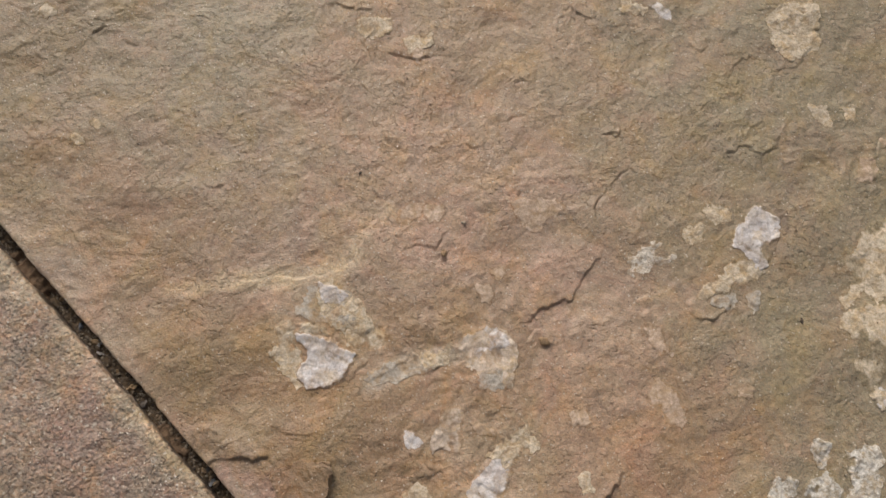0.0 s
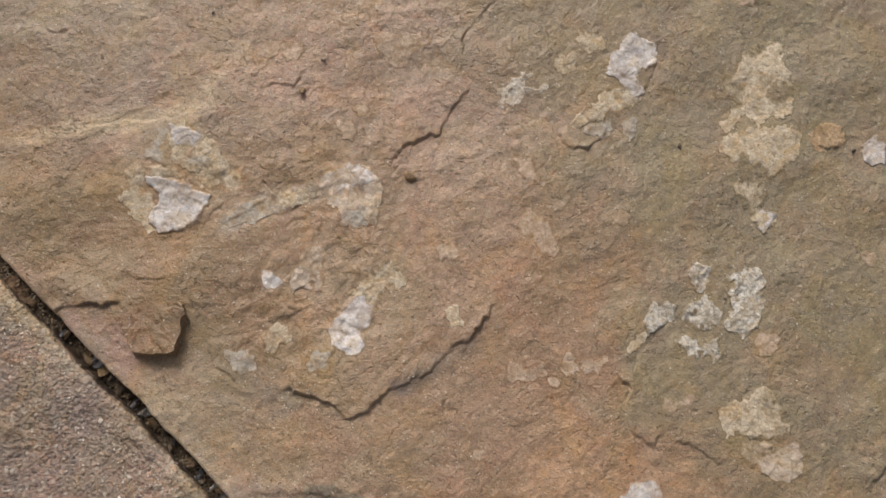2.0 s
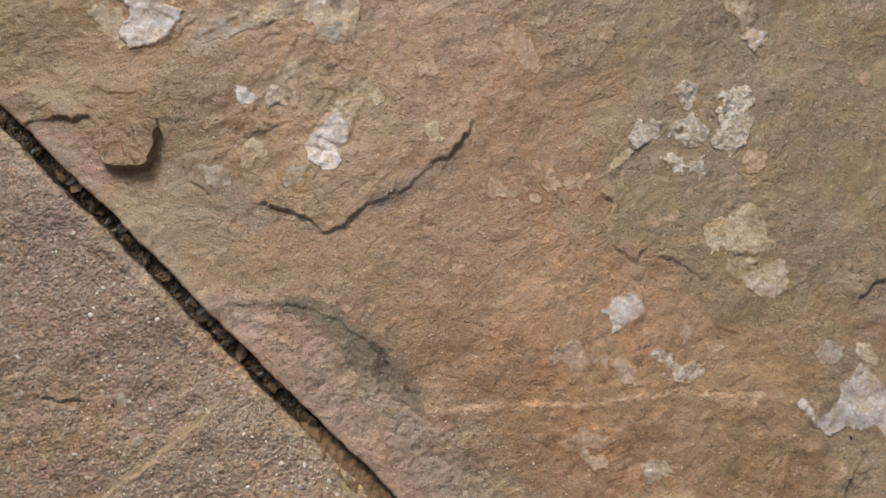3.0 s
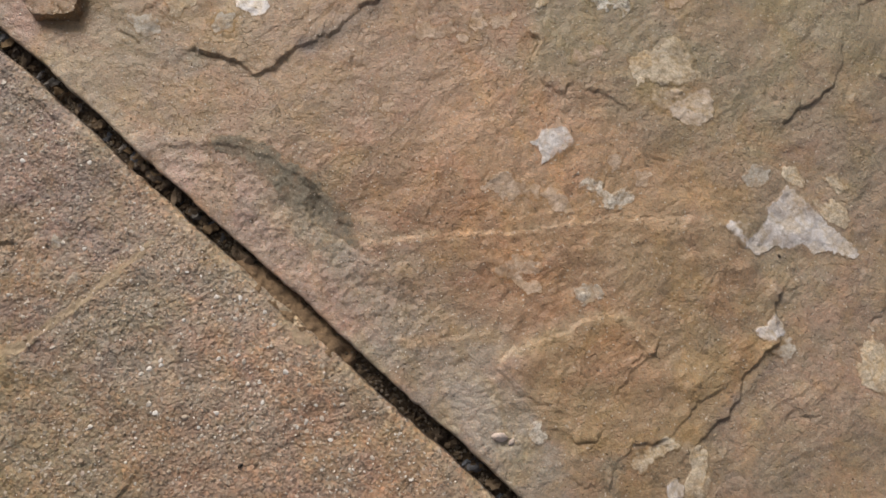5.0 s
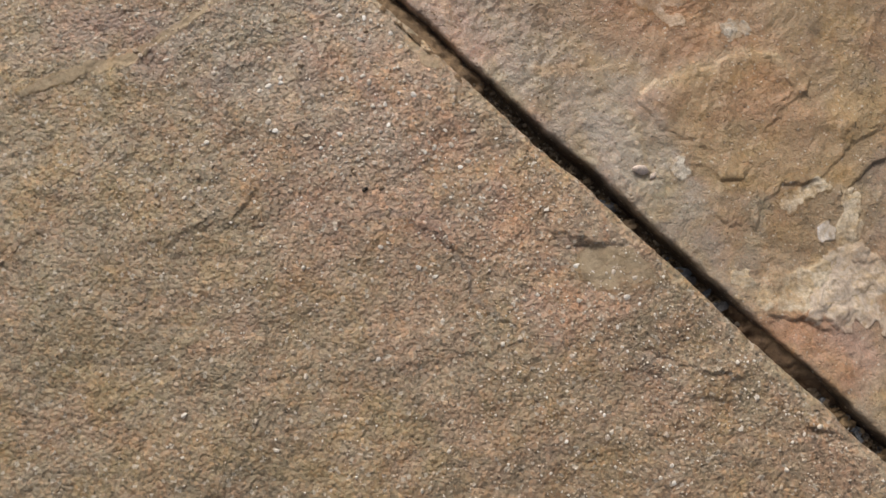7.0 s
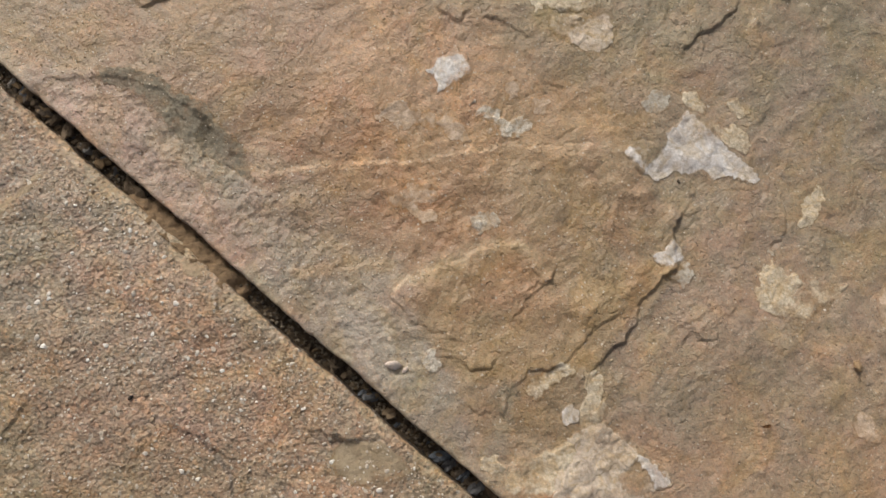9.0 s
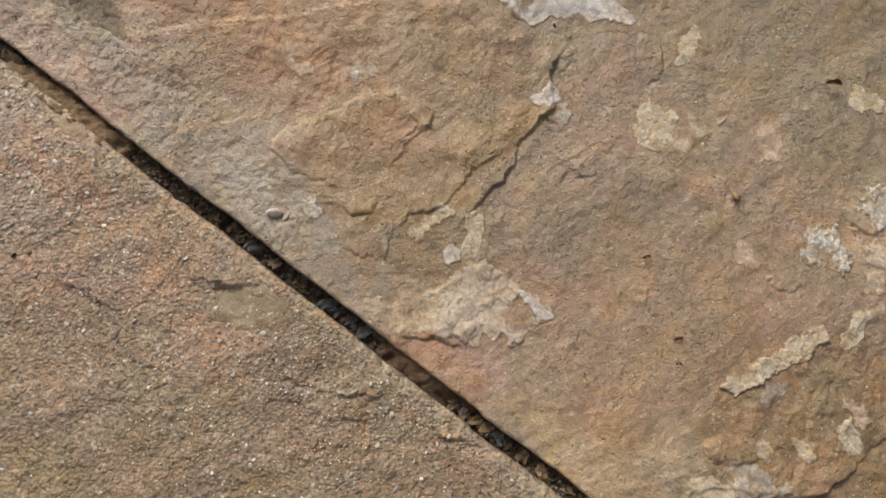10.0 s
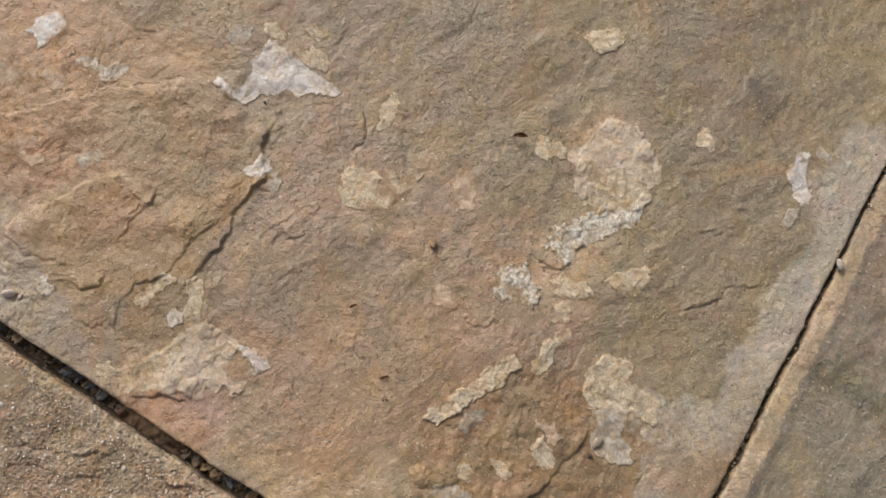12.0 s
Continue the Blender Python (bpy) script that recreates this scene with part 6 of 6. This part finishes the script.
NESTS = (1.18, 1.11, 1.06, 1.02, 0.96, 0.9, 0.67, 0.55, 0.45, 0.42, 0.38, 0.64, 0.55, 1.34, 1.22)
for k in range(290):
    u = rng.gauss(rng.choice(NESTS), 0.022) if k % 3 else rng.uniform(0.2, 1.75)
    if abs(u - SAND) < 0.06:
        continue
    size = rng.choice(SIZES if k % 3 else SIZES[:4])
    pebble(rng.choice(stones[size]), u, rng.uniform(-0.0060 + size, 0.0064 - size), joint_floor(u) + 0.5 * size, "small broken pebble in the soil of the joint", "pebbles in the joint")


def grains(name, places, mat, seed, flat=0.7):
    """Many small grains as one mesh; places are rows of x, y, z, size."""
    rng = np.random.default_rng(seed)
    phi = (1 + 5 ** 0.5) / 2
    ball = np.array([(-1, phi, 0), (1, phi, 0), (-1, -phi, 0), (1, -phi, 0), (0, -1, phi), (0, 1, phi), (0, -1, -phi), (0, 1, -phi), (phi, 0, -1), (phi, 0, 1), (-phi, 0, -1), (-phi, 0, 1)]) / 1.9
    sides = np.array([(0, 11, 5), (0, 5, 1), (0, 1, 7), (0, 7, 10), (0, 10, 11), (1, 5, 9), (5, 11, 4), (11, 10, 2), (10, 7, 6), (7, 1, 8), (3, 9, 4), (3, 4, 2), (3, 2, 6), (3, 6, 8), (3, 8, 9), (4, 9, 5), (2, 4, 11), (6, 2, 10), (8, 6, 7), (9, 8, 1)])
    verts, faces = [], []
    for k, (x, y, z, size) in enumerate(places):
        jag = ball * rng.uniform(0.65, 1.25, (12, 1)) * (1, rng.uniform(0.6, 1.0), flat)
        turn = rng.uniform(0, 6.28)
        c, s = math.cos(turn), math.sin(turn)
        jag = jag @ np.array(((c, -s, 0), (s, c, 0), (0, 0, 1)))
        verts.append(jag * size + (x, y, z))
        faces.append(sides + 12 * k)
    mesh = bpy.data.meshes.new(name)
    mesh.from_pydata(np.concatenate(verts).tolist(), [], np.concatenate(faces).tolist())
    mesh.materials.append(mat)
    return new(name, mesh)


grit = np.random.default_rng(8)
rows = []
for k in range(4200):
    u = grit.uniform(0.1, 1.8)
    v, size = grit.uniform(-0.0062, 0.0066), grit.uniform(0.0005, 0.0020)
    rows.append((*xy(u, v), joint_floor(u) + grit.uniform(-0.0005, 0.0012), size))
tagged(grains("joint_grit", rows, GRIT, 9), "fine dark grit on the soil of the joint", "grit", kind="stuff")

rows = []
for k in range(420):
    v = grit.uniform(0.05, 0.85)
    rows.append((*xy(grit.normal(0.0012, 0.0014), v), -0.0055 + grit.uniform(-0.002, 0.004), grit.uniform(0.0006, 0.0018)))
tagged(grains("joint_grit", rows, GRIT, 19), "brown crumbs of soil in the narrow joint", "grit", kind="stuff")

# quartz grains standing out of the coarse slab
rows = []
for k in range(6400):
    u, v = grit.uniform(0.15, 1.6), grit.uniform(-0.46, -0.021)
    clump = float(vnoise(np.array([u]), np.array([v]), 0.07, 640)[0])
    if 1.5 * clump + 0.5 * ease(-0.30, -0.14, v) - 0.45 - 0.6 * ease(0.95, 1.02, u) < grit.uniform(-0.7, 0.6):
        continue
    size = 0.0007 + 0.0020 * grit.random() ** 3
    z = float(coarse.height(np.array([u]), np.array([v]))[0])
    rows.append((*xy(u, v), z + 0.0003, size))
for k in range(16000):
    u, v = grit.uniform(0.30, 1.45), -0.018 - 0.26 * grit.random() ** 1.4
    if float(vnoise(np.array([u]), np.array([v]), 0.05, 641)[0]) * 1.5 - 0.1 - 0.9 * ease(0.95, 1.02, u) < grit.uniform(-0.9, 0.3):
        continue
    z = float(coarse.height(np.array([u]), np.array([v]))[0])
    rows.append((*xy(u, v), z + 0.0001, 0.0006 + 0.0008 * grit.random() ** 2))
quartz_grains = grains("quartz_grains", rows, GRAIN, 10)
quartz_grains.parent = coarse_slab
rows = []
for k in range(260):
    u, v = grit.normal(0.80, 0.18), -0.02 - abs(grit.normal(0.0, 0.085))
    z = float(coarse.height(np.array([u]), np.array([v]))[0])
    rows.append((*xy(u, v), z - 0.0001, 0.0013 + 0.0016 * grit.random() ** 2))
pale_grains = grains("quartz_grains", rows, PALE_GRAIN, 14, 0.5)
pale_grains.parent = coarse_slab
tagged(pale_grains, "larger rounded white quartz grains", kind="stuff")
tagged(quartz_grains, "scattered white quartz grains", kind="stuff")

# dust and crumbs on the fine slab
rows = []
for k in range(5200):
    u, v = grit.uniform(0.0, 1.75), grit.uniform(0.01, 0.88)
    z = float(fine.height(np.array([u]), np.array([v]))[0])
    rows.append((*xy(u, v), z + 0.0001, 0.0003 + 0.0010 * grit.random() ** 3))
for k in range(2600):
    u, v = grit.uniform(0.70, 1.06), 0.012 + 0.11 * grit.random()
    z = float(fine.height(np.array([u]), np.array([v]))[0])
    rows.append((*xy(u, v), z, 0.0004 + 0.0007 * grit.random() ** 2))
crumbs = grains("stone_crumbs", rows, CRUMB, 12)
tagged(crumbs, "tiny stone crumbs strewn over the slab", "crumbs", kind="stuff")

# ---- a broken chip, pebbles and dry leaf bits ----
def chip(outline, height, seed):
    """A broken block of stone with a flat bedding face and ragged sides."""
    bm = bmesh.new()
    low = [bm.verts.new((*xy(u, v), -0.002)) for u, v in outline]
    mid = Vector((sum(p.co.x for p in low) / len(low), sum(p.co.y for p in low) / len(low), 0))
    top = [bm.verts.new((*(mid + (p.co - mid) * 0.96).xy, height * k)) for p, k in zip(low, (0.35, 0.45, 0.8, 0.95, 1.0, 0.8))]
    n = len(low)
    bm.faces.new(top)
    for k in range(n):
        bm.faces.new((low[k], low[(k + 1) % n], top[(k + 1) % n], top[k]))
    bmesh.ops.triangulate(bm, faces=bm.faces)
    bmesh.ops.subdivide_edges(bm, edges=bm.edges, cuts=9, use_grid_fill=True)
    bmesh.ops.recalc_face_normals(bm, faces=bm.faces)
    for p in bm.verts:
        q = p.co * 90 + Vector((seed, 0, 0))
        p.co += 0.0022 * Vector((noise.noise(q), noise.noise(q + Vector((9, 0, 0))), 0.6 * noise.noise(q + Vector((0, 9, 0)))))
        q = p.co * 320
        p.co += 0.0013 * Vector((noise.noise(q), noise.noise(q + Vector((9, 0, 0))), noise.noise(q + Vector((0, 9, 0)))))
    mesh = bpy.data.meshes.new("stone_chip")
    bm.to_mesh(mesh)
    bm.free()
    layer = mesh.attributes.new("pigment", "FLOAT_COLOR", "POINT")
    layer.data.foreach_set("color", np.tile((*PIGMENT["chip"], 1), len(mesh.vertices)))
    mesh.materials.append(FINE_STONE)
    return new("stone_chip", mesh)


tagged(chip(((1.210, 0.043), (1.200, 0.072), (1.177, 0.093), (1.169, 0.088), (1.150, 0.057), (1.178, 0.032)), 0.011, 4), "broken brown sandstone chip beside the joint", "stone")

TINTS = {"knob": (228, 208, 196), "white": (206, 196, 184), "black": (34, 30, 28), "dark": (96, 84, 74), "pale": (180, 166, 148), "rust": (164, 136, 104)}
BITS = {}
for key, rgb in TINTS.items():
    mat = mineral(key + " pebble", rgb, tuple(int(c * 0.8) for c in rgb), 0.004, 0.75, 0.0005, 0.3, 0.0)
    BITS[key] = mat
BIT_LABEL = {"knob": "pinkish grey knobbly pebble on the slab", "white": "small white pebble by the joint", "black": "tiny black speck of stone on gritty slab", "dark": "small dark brown pebble on the slab", "pale": "small pale grey pebble on the slab", "rust": "small rusty brown stone lump on the slab"}


def bit(kind, u, v, half):
    slab = fine if v > 0 else coarse
    z = float(slab.height(np.array([u]), np.array([v]))[0])
    if u < 0:
        z = 0.0
    mesh = sized(pebble_mesh(rng.randrange(40, 60), 0.5, 0.5), half / 1000)
    for p in mesh.polygons:
        p.use_smooth = True
    layer = mesh.attributes.new("core", "FLOAT", "POINT")
    layer.data.foreach_set("value", np.ones(len(mesh.vertices), np.float32))
    layer = mesh.attributes.new("pigment", "FLOAT_COLOR", "POINT")
    layer.data.foreach_set("color", np.tile((*linear(*TINTS[kind])[:3], 1.0), len(mesh.vertices)).astype(np.float32))
    mesh.materials[0] = BITS[kind]
    return pebble(mesh, u, v, z + 0.0003 * half, BIT_LABEL[kind], "")


bit('knob', 0.645, 0.032, 5.8)
bit('knob', 0.635, 0.035, 2.8)
bit('white', -0.000, 0.481, 4.9)
bit('black', 0.791, -0.122, 2.1)
bit('dark', 0.122, 0.197, 2.6)
bit('pale', 0.120, 0.210, 5.4)
bit('dark', 0.812, 0.640, 2.4)
bit('rust', 0.344, 0.281, 4.9)
bit('dark', 0.120, 0.197, 2.4)
bit('dark', 0.941, 0.523, 2.6)
bit('rust', 1.111, 0.319, 5.2)
bit('dark', 1.362, 0.303, 1.7)
bit('pale', 1.251, 0.344, 2.8)
bit('white', 0.259, 0.314, 2.5)
bit('rust', 0.345, 0.281, 3.7)
bit('dark', 0.553, 0.307, 1.9)
bit('rust', 1.243, 0.307, 4.1)
bit('dark', 0.308, 0.136, 1.2)
bit('dark', 0.306, 0.138, 1.3)


def leaf_material(name, light, dark):
    m, tree, bsdf = material(name)
    tc = tree.nodes.new("ShaderNodeTexCoord").outputs["Object"]
    tree.links.new(ramp(tree, noise_tex(tree, tc, 160, 5, 0.7), [(0.3, linear(*dark)), (0.7, linear(*light))]), bsdf.inputs["Base Color"])
    bsdf.inputs["Roughness"].default_value = 0.7
    bumped(tree, bsdf, [(noise_tex(tree, tc, 300, 4, 0.7), 1.0, 0.0008)])
    return m


LEAF = leaf_material("dry leaf", (150, 104, 62), (84, 56, 36))


def dry_leaf(a, b, width, z, curl, label):
    """A curled dead leaf from a to b in the plan, with a midrib."""
    (ax, ay), (bx, by) = xy(*a), xy(*b)
    run = Vector((bx - ax, by - ay, 0))
    across = Vector((-run.y, run.x, 0)).normalized()
    bm = bmesh.new()
    rows = []
    for i in range(13):
        t = i / 12
        half = width * math.sin(math.pi * min(1, t * 1.05)) ** 0.7 * (0.9 + 0.25 * noise.noise(Vector((t * 5, width * 900, 0)))) + 0.0002
        row = []
        for j in range(-4, 5):
            s = j / 4
            p = Vector((ax, ay, z)) + run * t + across * (s * half * math.cos(curl * s))
            p.z += half * abs(s) * math.sin(curl) * 0.8 + 0.003 * math.sin(t * 3) + 0.0006 * noise.noise(Vector((t * 9, s * 3, width)))
            row.append(bm.verts.new(p))
        rows.append(row)
    for r, q in zip(rows[:-1], rows[1:]):
        for k in range(8):
            bm.faces.new((r[k], q[k], q[k + 1], r[k + 1]))
    bmesh.ops.solidify(bm, geom=bm.faces[:], thickness=0.0003)
    mesh = bpy.data.meshes.new("dry_leaf")
    bm.to_mesh(mesh)
    bm.free()
    for p in mesh.polygons:
        p.use_smooth = True
    mesh.materials.append(LEAF)
    return tagged(new("dry_leaf", mesh), label, "leaf")


dry_leaf((0.240, -0.003), (0.205, 0.006), 0.0065, -0.007, 0.6, "curled brown dead leaf stuck in the joint")
dry_leaf((0.334, 0.412), (0.321, 0.420), 0.0042, 0.001, 0.9, "crumpled brown leaf scrap on the slab")
dry_leaf((0.321, 0.150), (0.315, 0.157), 0.0016, 0.0008, 0.5, "tiny brown leaf scrap on the slab")
dry_leaf((0.379, 0.189), (0.374, 0.195), 0.0016, 0.0008, 0.5, "tiny brown leaf scrap on the slab")
